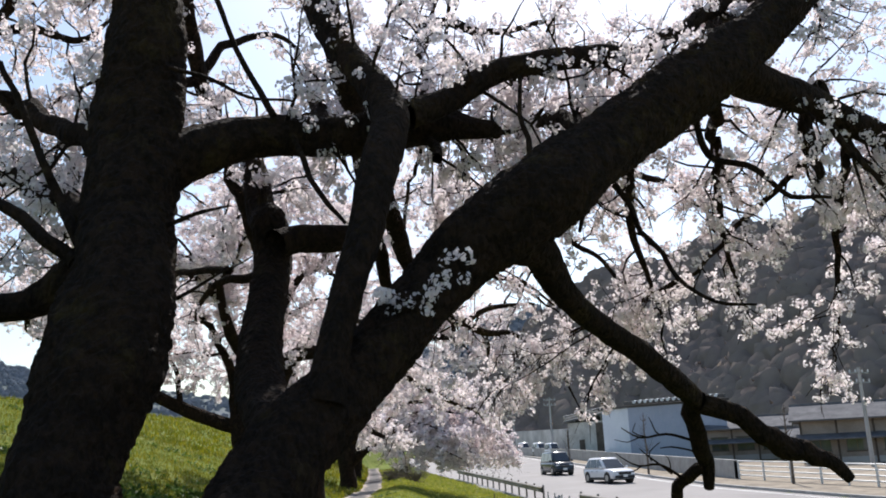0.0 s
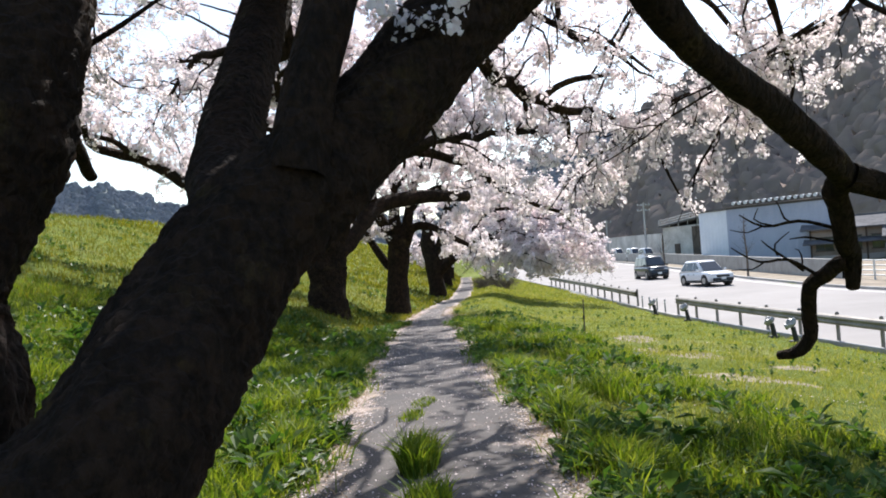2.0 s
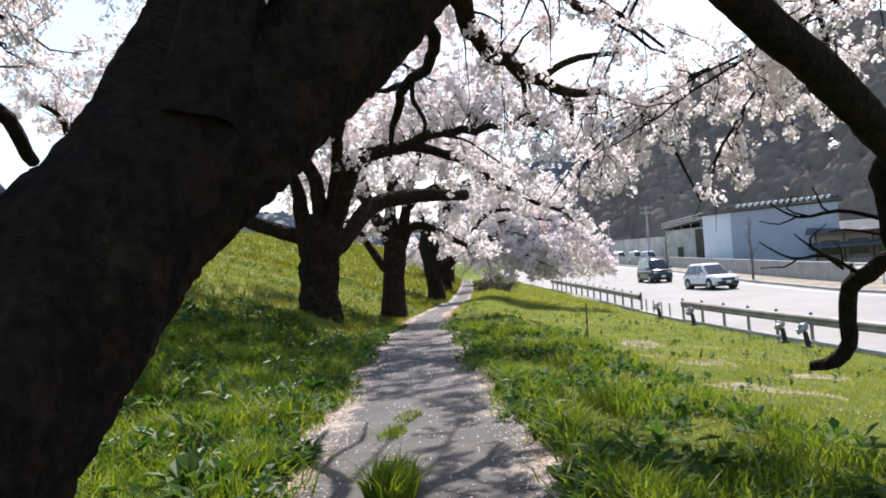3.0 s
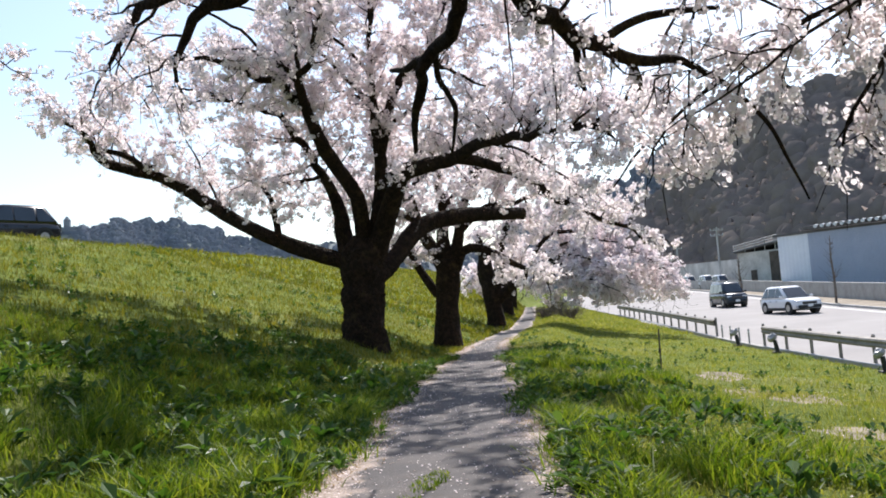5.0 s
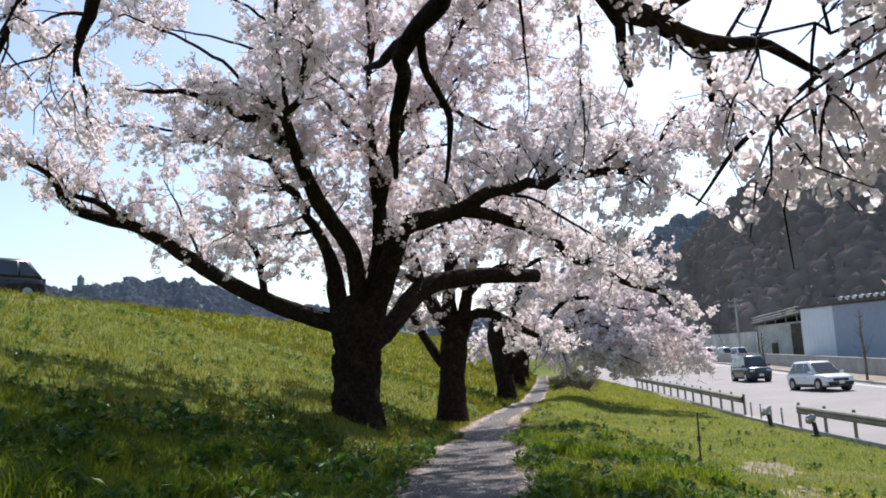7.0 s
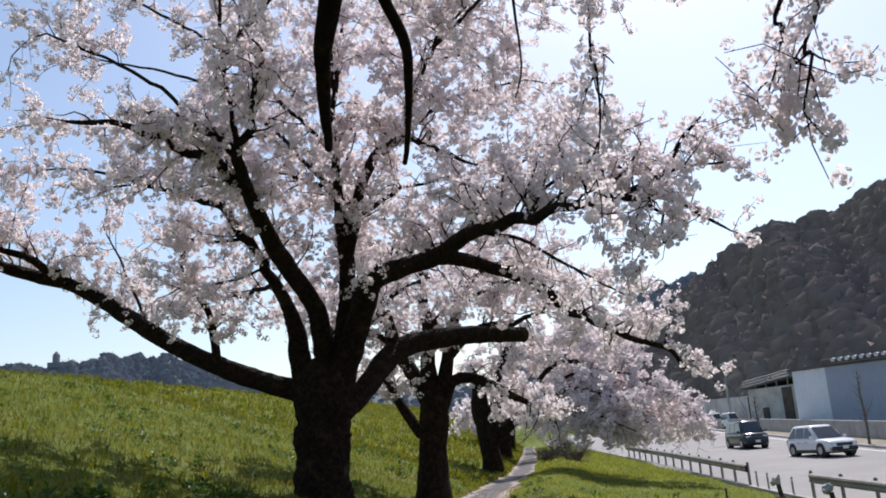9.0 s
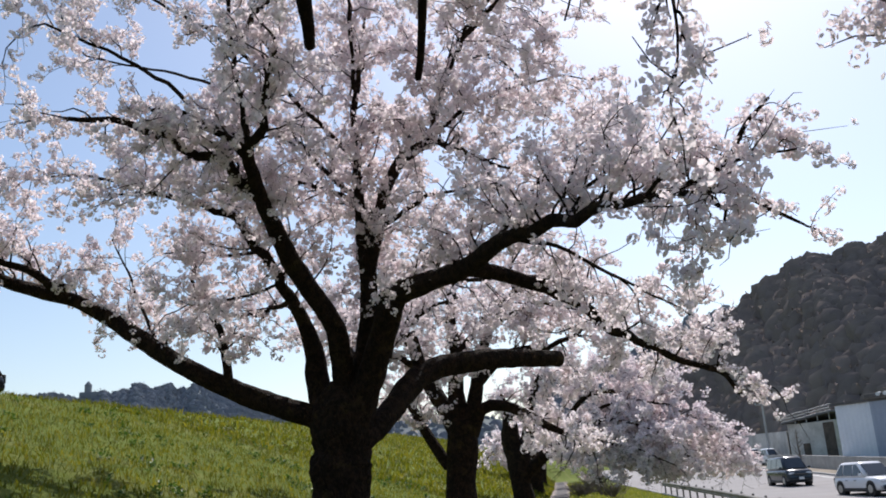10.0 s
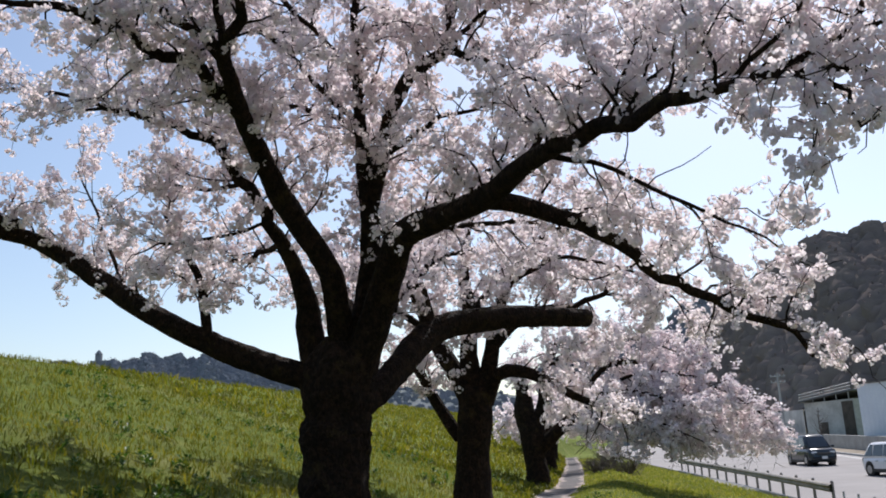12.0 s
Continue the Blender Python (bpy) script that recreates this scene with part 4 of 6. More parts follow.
    limb("side_branch", [(-2.69, 6.4, 3.07, 0.061), (-3.02, 6.4, 3.37, 0.053), (-3.39, 6.4, 3.65, 0.04)])
    limb("side_branch", [(-1.37, 7.4, 4.61, 0.032), (-1.65, 7.4, 5.16, 0.027), (-1.94, 7.4, 5.87, 0.026)])
    limb("side_branch", [(2.79, 8.5, 4.87, 0.037), (2.92, 8.5, 4.42, 0.037), (3.34, 8.5, 4.26, 0.031), (3.71, 8.5, 3.96, 0.025), (4.11, 8.5, 3.91, 0.016)])
    limb("side_branch", [(4.1, 8.8, 5.16, 0.047), (4.13, 8.8, 4.79, 0.04), (4.16, 8.8, 4.2, 0.026)])
    limb("side_branch", [(4.25, 8.8, 5.28, 0.041), (4.42, 8.8, 4.72, 0.04), (4.81, 8.8, 4.12, 0.027)])
    limb("side_branch", [(1.71, 7.6, 3.88, 0.032), (1.97, 7.6, 3.44, 0.026), (2.21, 7.6, 2.98, 0.021), (2.53, 7.6, 2.74, 0.016), (2.88, 7.6, 2.7, 0.011)])
    limb("side_branch", [(1.57, 7.6, 3.83, 0.037), (1.45, 7.6, 3.62, 0.024), (1.36, 7.6, 3.44, 0.016)])
    limb("side_branch", [(0.98, 7.15, 3.75, 0.03), (0.88, 7.3, 4.38, 0.023), (0.88, 7.3, 4.85, 0.016)])
    limb("side_branch", [(-1.2, 7.45, 4.42, 0.03), (-0.92, 7.2, 3.77, 0.025), (-0.72, 7.2, 3.51, 0.015)])
    limb("side_branch", [(-2.12, 6.6, 2.72, 0.018), (-1.75, 6.7, 2.96, 0.012), (-1.4, 6.7, 3.14, 0.005)])
    limb("side_branch", [(-2.12, 6.6, 3.38, 0.020), (-1.78, 6.6, 3.49, 0.015), (-1.56, 6.6, 3.53, 0.006)])
    limb("side_branch", [(-2.21, 7.0, 4.94, 0.021), (-1.86, 7.0, 4.82, 0.018), (-1.52, 7.0, 4.64, 0.015), (-1.12, 7.0, 4.57, 0.01)])
    # crown above, out of the stems
    limb("crown", [(-2.5, 7.7, 7.6, 0.2), (-2.9, 8.6, 8.3, 0.13), (-3.0, 9.8, 8.8, 0.06)])
    limb("crown", [(-2.5, 7.4, 6.4, 0.16), (-3.6, 7.6, 6.9, 0.12), (-5.0, 8.0, 7.2, 0.06)])
    limb("crown", [(-2.6, 7.3, 5.2, 0.14), (-3.4, 8.6, 5.6, 0.1), (-4.0, 10.4, 5.8, 0.05)])
    limb("crown", [(3.6, 8.5, 5.8, 0.16), (3.4, 9.8, 6.6, 0.11), (3.0, 11.5, 7.0, 0.05)])
    limb("crown", [(2.3, 7.8, 4.8, 0.12), (2.2, 9.2, 5.3, 0.09), (2.0, 11.0, 5.6, 0.05)])
    limb("crown", [(-1.2, 8.6, 7.3, 0.13), (-0.6, 9.8, 7.8, 0.09), (0.4, 11.2, 8.0, 0.04)])
    limb("crown", [(1.2, 8.0, 5.3, 0.10), (1.0, 9.4, 5.7, 0.07), (0.9, 11.2, 5.9, 0.03)])
    limb("crown", [(2.2, 9.0, 4.9, 0.07), (2.5, 10.4, 4.2, 0.05), (2.8, 11.0, 3.6, 0.03), (3.0, 11.4, 3.1, 0.02)])
    limb("crown", [(-2.5, 6.8, 3.5, 0.12), (-3.6, 8.6, 4.4, 0.08), (-4.8, 10.6, 5.2, 0.04)])
    limb("crown", [(-2.5, 7.0, 4.0, 0.12), (-4.2, 8.0, 5.2, 0.08), (-6.0, 9.0, 6.0, 0.04)])
    limb("crown", [(-2.5, 6.8, 3.4, 0.10), (-3.8, 7.6, 4.2, 0.07), (-5.4, 8.6, 4.6, 0.04)])
    limb("crown", [(0.2, 8.1, 4.7, 0.10), (0.3, 9.6, 5.6, 0.07), (0.2, 11.0, 6.2, 0.04)])
    limb("crown", [(-1.0, 7.7, 4.5, 0.09), (-1.2, 9.0, 5.4, 0.07), (-1.5, 10.4, 6.2, 0.04)])
    limb("crown", [(1.56, 7.4, 4.3, 0.10), (1.4, 8.8, 5.0, 0.07), (1.2, 10.4, 5.6, 0.04)])
    limb("crown", [(4.2, 8.8, 5.1, 0.09), (4.6, 10.0, 5.6, 0.06), (4.9, 11.2, 6.0, 0.03)])
    limb("crown", [(2.9, 8.1, 5.2, 0.09), (3.4, 9.6, 5.0, 0.06), (4.0, 11.0, 4.7, 0.03)])
    limb("crown", [(4.4, 8.9, 6.6, 0.12), (5.0, 10.0, 7.2, 0.08), (5.6, 11.2, 7.4, 0.04)])
    limb("crown", [(5.3, 9.4, 4.85, 0.08), (5.8, 10.2, 4.4, 0.06), (6.2, 10.8, 3.7, 0.03)])
    limb("crown", [(-2.9, 7.6, 3.2, 0.08), (-4.0, 9.5, 3.9, 0.06), (-5.2, 11.5, 4.2, 0.03)])
    limb("crown", [(-4.0, 6.2, 3.0, 0.07), (-5.5, 8.0, 3.6, 0.05), (-6.8, 10.0, 3.8, 0.03)])
    limb("crown", [(-3.6, 8.6, 4.4, 0.06), (-4.4, 10.2, 4.0, 0.05), (-5.1, 11.6, 3.4, 0.02)])
    limb("crown", [(4.7, 9.1, 4.95, 0.06), (5.0, 10.2, 4.2, 0.05), (5.2, 11.0, 3.4, 0.03), (5.3, 11.4, 2.8, 0.02)])
    limb("crown", [(3.4, 9.6, 5.0, 0.05), (3.6, 10.4, 4.2, 0.04), (3.9, 11.0, 3.4, 0.02)])
    clear = lambda P: ~((P[:, 1] > 12.9) & (P[:, 0] > 0.9) & (P[:, 2] < 4.6)) & (P[:, 1] < 15.0) & (P[:, 2] > 1.9) | ((P[:, 1] > 15.1) & (P[:, 1] < 16.2) & (P[:, 0] > -1.6) & (P[:, 2] > 2.2))
    free = lambda P: clear(P) & ~((P[:, 1] > 11.0) & (P[:, 0] > -3.4) & (P[:, 0] < -0.35) & (P[:, 2] > 2.6)) & ~((P[:, 1] > 10.8) & (P[:, 1] < 12.3) & (P[:, 0] < 0.55) & (P[:, 2] < 3.3))
    t.grow(spacing=0.22, length=1.2, twig_len=0.36, per_twig=4, up=0.1, bare=0.08, twig_step=0.17, keep=free)
    t.finish(12, 0.058, 0.0205, keep=free)


def second_tree():
    t = Tree((-6.13, 28.0, 0.35), "broad dark cherry tree in full blossom on the grass", 12)
    begin = {"limb_low": 0.35, "limb_cut": 0.3, "limb_front": 0.3, "limb_right": 0.28, "stem_up": 0.2}
    bare = {"trunk": 1, "limb_stub": 1, "stub_shoot": 1}
    short = {"right_b": 0.35, "right_c": 0.32, "right_d": 0.28, "right_e": 0.35, "right_f": 0.3}

    def limb(name, pts):
        big = name == "trunk"
        pts = pts if big else [(x, y, z, r * 0.9) for x, y, z, r in pts]
        t.limb("trunk" if big else "limb", pts, seg=36 if big else 12, step_len=0.07 if big else 0.12, lump=0.095, sprout=name not in bare, blossom_from=begin.get(name, 0.08), reach=short.get(name, 1.0))

    limb("trunk", [(-6.14, 28.0, 0.26, 0.685), (-6.12, 28.0, 0.79, 0.602), (-6.09, 28.0, 1.32, 0.547), (-6.08, 28.0, 1.85, 0.574), (-6.05, 28.0, 2.07, 0.523), (-6.07, 28.0, 2.54, 0.602), (-6.01, 28.0, 2.97, 0.564), (-5.96, 28.0, 3.3, 0.39)])
    limb("limb_low", [(-6.17, 28.0, 2.55, 0.305), (-6.54, 27.9, 2.77, 0.27), (-7.01, 27.7, 2.94, 0.243), (-7.84, 27.5, 3.29, 0.228), (-8.63, 27.2, 3.69, 0.212), (-9.55, 27.1, 4.29, 0.199), (-10.42, 26.9, 4.93, 0.176), (-11.16, 26.8, 5.38, 0.151), (-11.56, 26.5, 5.5, 0.16), (-12.01, 25.6, 5.68, 0.118), (-11.78, 24.8, 5.9, 0.088), (-11.68, 24.3, 6.15, 0.074), (-12.15, 24.0, 6.46, 0.05)])
    limb("low_fork", [(-11.01, 26.2, 5.5, 0.113), (-11.56, 25.8, 5.84, 0.085), (-11.88, 25.4, 5.97, 0.056)])
    limb("low_shoot", [(-8.08, 27.3, 3.47, 0.099), (-8.1, 27.2, 4.03, 0.089), (-8.23, 27.1, 4.71, 0.07), (-8.56, 27.0, 5.31, 0.05), (-8.72, 26.9, 5.61, 0.03)])
    limb("limb_cut", [(-6.42, 28.0, 3.04, 0.289), (-6.5, 27.9, 3.52, 0.253), (-6.49, 27.8, 3.94, 0.217), (-6.57, 27.6, 4.46, 0.171), (-6.73, 27.3, 5.0, 0.143), (-6.88, 27.0, 5.29, 0.124), (-7.12, 26.6, 5.9, 0.105), (-7.4, 26.2, 6.46, 0.088), (-7.79, 25.8, 6.6, 0.07), (-8.22, 25.4, 6.72, 0.052), (-8.69, 25.0, 6.79, 0.035)])
    limb("limb_front", [(-5.96, 28.0, 3.11, 0.268), (-5.86, 27.6, 3.72, 0.227), (-5.82, 27.1, 4.34, 0.222), (-5.95, 26.8, 4.7, 0.211), (-6.2, 26.0, 5.37, 0.197), (-6.21, 25.2, 5.83, 0.165), (-6.13, 24.5, 6.09, 0.143), (-6.02, 23.8, 6.46, 0.116), (-5.88, 23.4, 6.58, 0.099), (-5.47, 23.0, 6.73, 0.075), (-5.18, 22.5, 7.13, 0.053), (-4.82, 22.0, 7.48, 0.032)])
    limb("front_a", [(-6.13, 24.4, 6.13, 0.114), (-6.46, 23.8, 6.53, 0.096), (-6.85, 23.3, 6.68, 0.087), (-7.14, 22.9, 6.8, 0.071), (-7.61, 22.4, 6.93, 0.055), (-8.09, 22.0, 6.89, 0.039)])
    limb("front_b", [(-5.88, 23.4, 6.58, 0.069), (-6.09, 23.2, 6.73, 0.061), (-6.47, 23.0, 6.96, 0.054), (-6.81, 22.7, 7.14, 0.031)])
    limb("limb_right", [(-5.72, 28.0, 2.9, 0.377), (-5.34, 27.8, 3.51, 0.314), (-4.94, 27.4, 4.22, 0.288), (-4.51, 26.8, 4.75, 0.25), (-3.7, 26.0, 4.78, 0.208), (-2.85, 25.0, 4.7, 0.175), (-2.18, 24.0, 4.77, 0.139), (-1.56, 23.0, 4.63, 0.113), (-1.01, 22.3, 4.52, 0.093), (-0.48, 21.8, 4.47, 0.072), (-0.07, 21.4, 4.39, 0.053), (0.25, 21.1, 4.32, 0.041), (0.53, 21.0, 4.19, 0.03), (0.73, 20.8, 3.97, 0.02)])
    limb("right_c", [(-0.33, 21.9, 4.53, 0.06), (0.32, 21.4, 4.47, 0.05), (0.78, 21.1, 4.58, 0.04), (1.02, 20.8, 4.84, 0.03), (1.29, 20.5, 5.05, 0.018)])
    limb("right_d", [(0.26, 21.4, 4.42, 0.045), (0.84, 20.9, 4.18, 0.035), (1.13, 20.6, 3.86, 0.025), (1.37, 20.4, 3.63, 0.015)])
    limb("right_e", [(0.38, 21.4, 4.49, 0.03), (0.38, 21.4, 4.75, 0.026), (0.15, 21.4, 4.94, 0.022), (-0.11, 21.3, 5.12, 0.014)])
    limb("right_f", [(0.83, 21.1, 4.57, 0.025), (1.15, 20.9, 4.55, 0.02), (1.51, 20.6, 4.48, 0.014)])
    limb("right_b", [(-0.07, 21.4, 4.39, 0.032), (0.18, 21.2, 4.56, 0.026), (0.4, 21.0, 4.69, 0.021), (0.54, 20.8, 4.84, 0.015)])
    limb("limb_under", [(-2.87, 25.2, 4.74, 0.155), (-2.45, 25.4, 4.67, 0.14), (-1.98, 25.6, 4.51, 0.134), (-1.5, 25.8, 4.33, 0.119), (-1.0, 26.1, 3.98, 0.097), (-0.43, 26.3, 3.56, 0.082), (0.3, 26.5, 3.13, 0.066), (0.97, 26.7, 2.91, 0.051), (1.31, 26.9, 2.47, 0.034)])
    limb("limb_stub", [(-5.78, 28.0, 2.24, 0.328), (-5.5, 28.4, 2.48, 0.276), (-5.25, 29.0, 2.95, 0.275), (-4.96, 29.8, 3.53, 0.289), (-4.53, 30.4, 3.86, 0.287), (-3.72, 31.0, 4.0, 0.261), (-2.87, 31.5, 4.04, 0.232), (-2.0, 32.0, 3.99, 0.213)])
    limb("stub_shoot", [(-4.84, 30.0, 3.6, 0.162), (-4.93, 30.0, 4.04, 0.152), (-5.05, 30.0, 4.61, 0.12)])
    limb("stem_up", [(-5.71, 28.0, 3.09, 0.267), (-5.51, 27.9, 3.73, 0.239), (-5.29, 27.6, 4.53, 0.21), (-5.15, 27.2, 5.3, 0.181), (-5.1, 26.8, 5.95, 0.144), (-5.0, 26.4, 6.47, 0.117), (-4.93, 26.0, 7.16, 0.091), (-4.79, 25.6, 7.9, 0.067), (-4.55, 25.2, 8.78, 0.042)])
    limb("stem_fork", [(-5.15, 27.2, 5.25, 0.131), (-4.84, 26.8, 5.92, 0.129), (-4.49, 26.4, 6.74, 0.127), (-4.01, 26.1, 7.18, 0.116), (-3.49, 25.8, 7.34, 0.096), (-3.24, 25.4, 7.82, 0.069), (-2.88, 25.0, 8.44, 0.043)])
    limb("gap_a", [(-4.55, 26.4, 6.03, 0.054), (-3.74, 26.1, 6.33, 0.044), (-3.0, 25.9, 6.38, 0.026)])
    limb("gap_b", [(-1.90, 23.6, 4.72, 0.045), (-1.50, 23.6, 4.60, 0.036), (-1.11, 23.6, 4.44, 0.030), (-0.6, 23.3, 4.0, 0.025), (-0.04, 23.0, 3.54, 0.018)])
    limb("fork_b", [(-3.44, 25.8, 7.36, 0.07), (-2.87, 25.4, 6.9, 0.058), (-2.2, 25.0, 6.37, 0.032)])
    limb("crown", [(-4.6, 25.2, 8.8, 0.03), (-4.2, 24.6, 9.4, 0.018)])
    limb("crown", [(-5.0, 26.4, 6.5, 0.06), (-6.4, 27.2, 7.4, 0.042), (-8.0, 27.8, 7.9, 0.018)])
    limb("crown", [(-5.1, 26.8, 6.0, 0.06), (-5.6, 28.6, 7.2, 0.042), (-6.2, 30.2, 7.9, 0.018)])
    limb("crown", [(-4.5, 26.8, 4.75, 0.06), (-3.6, 27.8, 5.9, 0.042), (-2.4, 28.6, 6.6, 0.018)])
    limb("crown", [(-3.5, 25.8, 7.35, 0.048), (-2.4, 25.2, 7.7, 0.03), (-1.2, 24.6, 7.6, 0.018)])
    limb("crown", [(-2.2, 24.0, 4.77, 0.054), (-1.6, 24.2, 5.6, 0.036), (-0.6, 24.0, 6.3, 0.018)])
    limb("crown", [(-1.0, 22.3, 4.5, 0.036), (-0.6, 22.6, 5.1, 0.03), (0.2, 22.6, 5.5, 0.015)])
    limb("crown", [(-6.1, 24.5, 6.1, 0.054), (-7.5, 25.5, 7.6, 0.036), (-9.0, 26.0, 8.3, 0.018)])
    limb("crown", [(-6.0, 23.8, 6.5, 0.048), (-7.0, 22.5, 7.6, 0.036), (-8.2, 21.5, 8.2, 0.018)])
    limb("crown", [(-5.9, 23.4, 6.6, 0.048), (-5.5, 22.0, 7.6, 0.036), (-5.0, 20.8, 8.2, 0.018)])
    limb("crown", [(-9.5, 27.1, 4.3, 0.048), (-10.2, 27.4, 5.6, 0.03), (-10.8, 27.6, 6.6, 0.018)])
    limb("crown", [(-8.2, 25.4, 6.7, 0.036), (-9.6, 25.0, 7.2, 0.03), (-10.8, 24.6, 7.2, 0.018)])
    limb("crown", [(-3.2, 25.4, 7.8, 0.036), (-2.4, 23.6, 8.0, 0.03), (-1.6, 22.0, 7.8, 0.018)])
    limb("crown", [(-7.1, 26.6, 5.9, 0.048), (-7.9, 27.0, 6.0, 0.036), (-8.9, 27.0, 6.2, 0.018)])
    limb("crown", [(-6.9, 27.0, 5.3, 0.036), (-7.6, 26.6, 5.0, 0.03), (-8.4, 26.2, 4.9, 0.018)])
    # high limbs above the view, added to deepen the shade on path and grass
    limb("crown", [(-5.5, 22.0, 7.6, 0.048), (-3.0, 20.0, 8.3, 0.036)])
    limb("crown", [(-2.4, 23.6, 8.0, 0.036), (0.0, 20.4, 8.1, 0.024)])
    limb("crown", [(-4.8, 25.6, 7.9, 0.042), (-4.2, 23.6, 9.2, 0.03), (-3.4, 21.4, 9.8, 0.018)])
    limb("crown", [(-4.9, 26.0, 7.2, 0.048), (-6.6, 24.4, 9.0, 0.036), (-8.2, 22.6, 9.8, 0.018)])
    limb("crown", [(-5.0, 26.4, 6.5, 0.054), (-7.2, 25.8, 8.8, 0.036), (-9.8, 24.8, 9.6, 0.018)])
    limb("crown", [(-4.5, 25.2, 8.8, 0.03), (-5.6, 27.0, 9.8, 0.024), (-7.0, 29.0, 9.6, 0.018)])
    limb("crown", [(-2.9, 25.0, 8.4, 0.03), (-2.2, 26.8, 9.2, 0.024), (-1.6, 28.6, 8.8, 0.018)])
    limb("crown", [(-2.4, 23.6, 8.0, 0.03), (-1.4, 24.0, 9.0, 0.024), (0.2, 23.6, 9.2, 0.015)])
    # limbs behind the trunk, mostly unseen, added to shade the ground at its foot
    limb("crown", [(-6.0, 28.3, 3.2, 0.096), (-6.6, 30.2, 4.8, 0.066), (-7.6, 32.0, 5.8, 0.03)])
    limb("crown", [(-5.7, 28.3, 3.2, 0.096), (-5.0, 30.4, 5.0, 0.066), (-4.4, 32.4, 5.8, 0.03)])
    limb("crown", [(-5.0, 27.4, 4.9, 0.06), (-3.4, 29.0, 5.4, 0.048), (-1.8, 30.2, 5.4, 0.024)])
    limb("crown", [(-6.7, 27.4, 5.0, 0.06), (-8.4, 29.0, 5.2, 0.048), (-9.8, 30.0, 5.4, 0.024)])
    holes = [((-6.4, 22.0, 7.6), (-9.2, 27.0, 10.2), 0.62), ((0.9, 20.0, 2.7), (2.4, 26.0, 3.9), 0.75), ((1.6, 19.6, 5.4), (2.6, 25.0, 7.2), 0.7), ((0.2, 21.0, 5.9), (0.9, 25.0, 7.3), 0.45)]

    def airy(P):
        """Open gaps in the crown."""
        ok = np.ones(len(P), bool)
        for p, q, r in holes:
            p, q = np.array(p), np.array(q)
            u = np.clip((P - p) @ (q - p) / ((q - p) @ (q - p)), 0, 1)
            ok &= np.linalg.norm(P - p - u[:, None] * (q - p), axis=1) > r
        return ok & (P[:, 2] > 2.0)

    t.grow(spacing=0.19, length=1.4, twig_len=0.40, per_twig=5, up=0.22, bare=0.05, twig_step=0.145, keep=airy, lift=0.7)
    t.finish(8, 0.058, 0.029, keep=airy)


def third_tree():
    t = Tree((-5.05, 34.3, 0.05), "dark cherry tree in blossom beside the path", 13)

    def limb(name, pts):
        big = name == "trunk"
        t.limb("trunk" if big else "limb", pts, seg=18 if big else 10, step_len=0.2, lump=0.08, sprout=not big, blossom_from=0.3)

    limb("trunk", [(-5.08, 34.3, 0.04, 0.525), (-5.05, 34.3, 0.54, 0.454), (-5.01, 34.3, 0.97, 0.419), (-4.98, 34.3, 1.44, 0.377), (-4.91, 34.3, 2.21, 0.403), (-4.87, 34.3, 2.86, 0.377)])
    limb("limb_a", [(-4.96, 34.3, 2.54, 0.269), (-5.41, 34.4, 3.44, 0.232), (-5.84, 34.6, 4.17, 0.194), (-6.25, 34.8, 5.08, 0.156), (-6.87, 35.0, 6.49, 0.116), (-7.5, 35.2, 7.67, 0.075)])
    limb("limb_b", [(-4.88, 34.3, 2.73, 0.269), (-4.95, 34.2, 3.66, 0.229), (-4.83, 34.0, 4.56, 0.174), (-4.89, 33.8, 5.62, 0.134), (-4.65, 33.6, 6.93, 0.081)])
    limb("limb_c", [(-4.75, 34.3, 2.59, 0.242), (-4.44, 34.2, 3.49, 0.201), (-4.27, 34.1, 4.26, 0.16), (-3.86, 34.0, 5.29, 0.12), (-2.97, 33.8, 6.25, 0.08)])
    limb("limb_d", [(-4.62, 34.3, 2.52, 0.188), (-4.29, 34.2, 3.16, 0.16), (-3.73, 34.0, 3.2, 0.145), (-3.03, 33.8, 2.88, 0.117), (-2.36, 33.6, 2.49, 0.09), (-1.63, 33.4, 2.18, 0.051)])
    limb("limb_e", [(-5.27, 34.3, 1.78, 0.162), (-5.61, 34.4, 2.25, 0.15), (-5.99, 34.5, 2.88, 0.137), (-6.31, 34.6, 3.45, 0.111), (-6.92, 34.8, 3.72, 0.071)])
    limb("limb_f", [(-4.41, 34.1, 3.74, 0.12), (-3.52, 34.0, 4.46, 0.106), (-2.45, 33.8, 4.53, 0.078), (-1.52, 33.6, 4.88, 0.052)])
    limb("crown", [(-4.8, 34.0, 4.6, 0.1), (-4.0, 35.5, 6.0, 0.07), (-3.0, 36.6, 6.8, 0.03)])
    limb("crown", [(-5.8, 34.6, 4.2, 0.1), (-7.2, 34.0, 5.0, 0.07), (-8.6, 33.4, 5.2, 0.03)])
    limb("crown", [(-3.9, 34.0, 5.3, 0.08), (-2.6, 33.4, 5.6, 0.05), (-1.2, 33.0, 5.2, 0.03), (-0.2, 32.8, 4.4, 0.02)])
    t.grow(spacing=0.17, length=1.5, twig_len=0.42, per_twig=5, up=0.15, bare=0.02, twig_step=0.15)
    t.finish(5, 0.075, 0.042, keep=lambda P: P[:, 2] > 1.9)


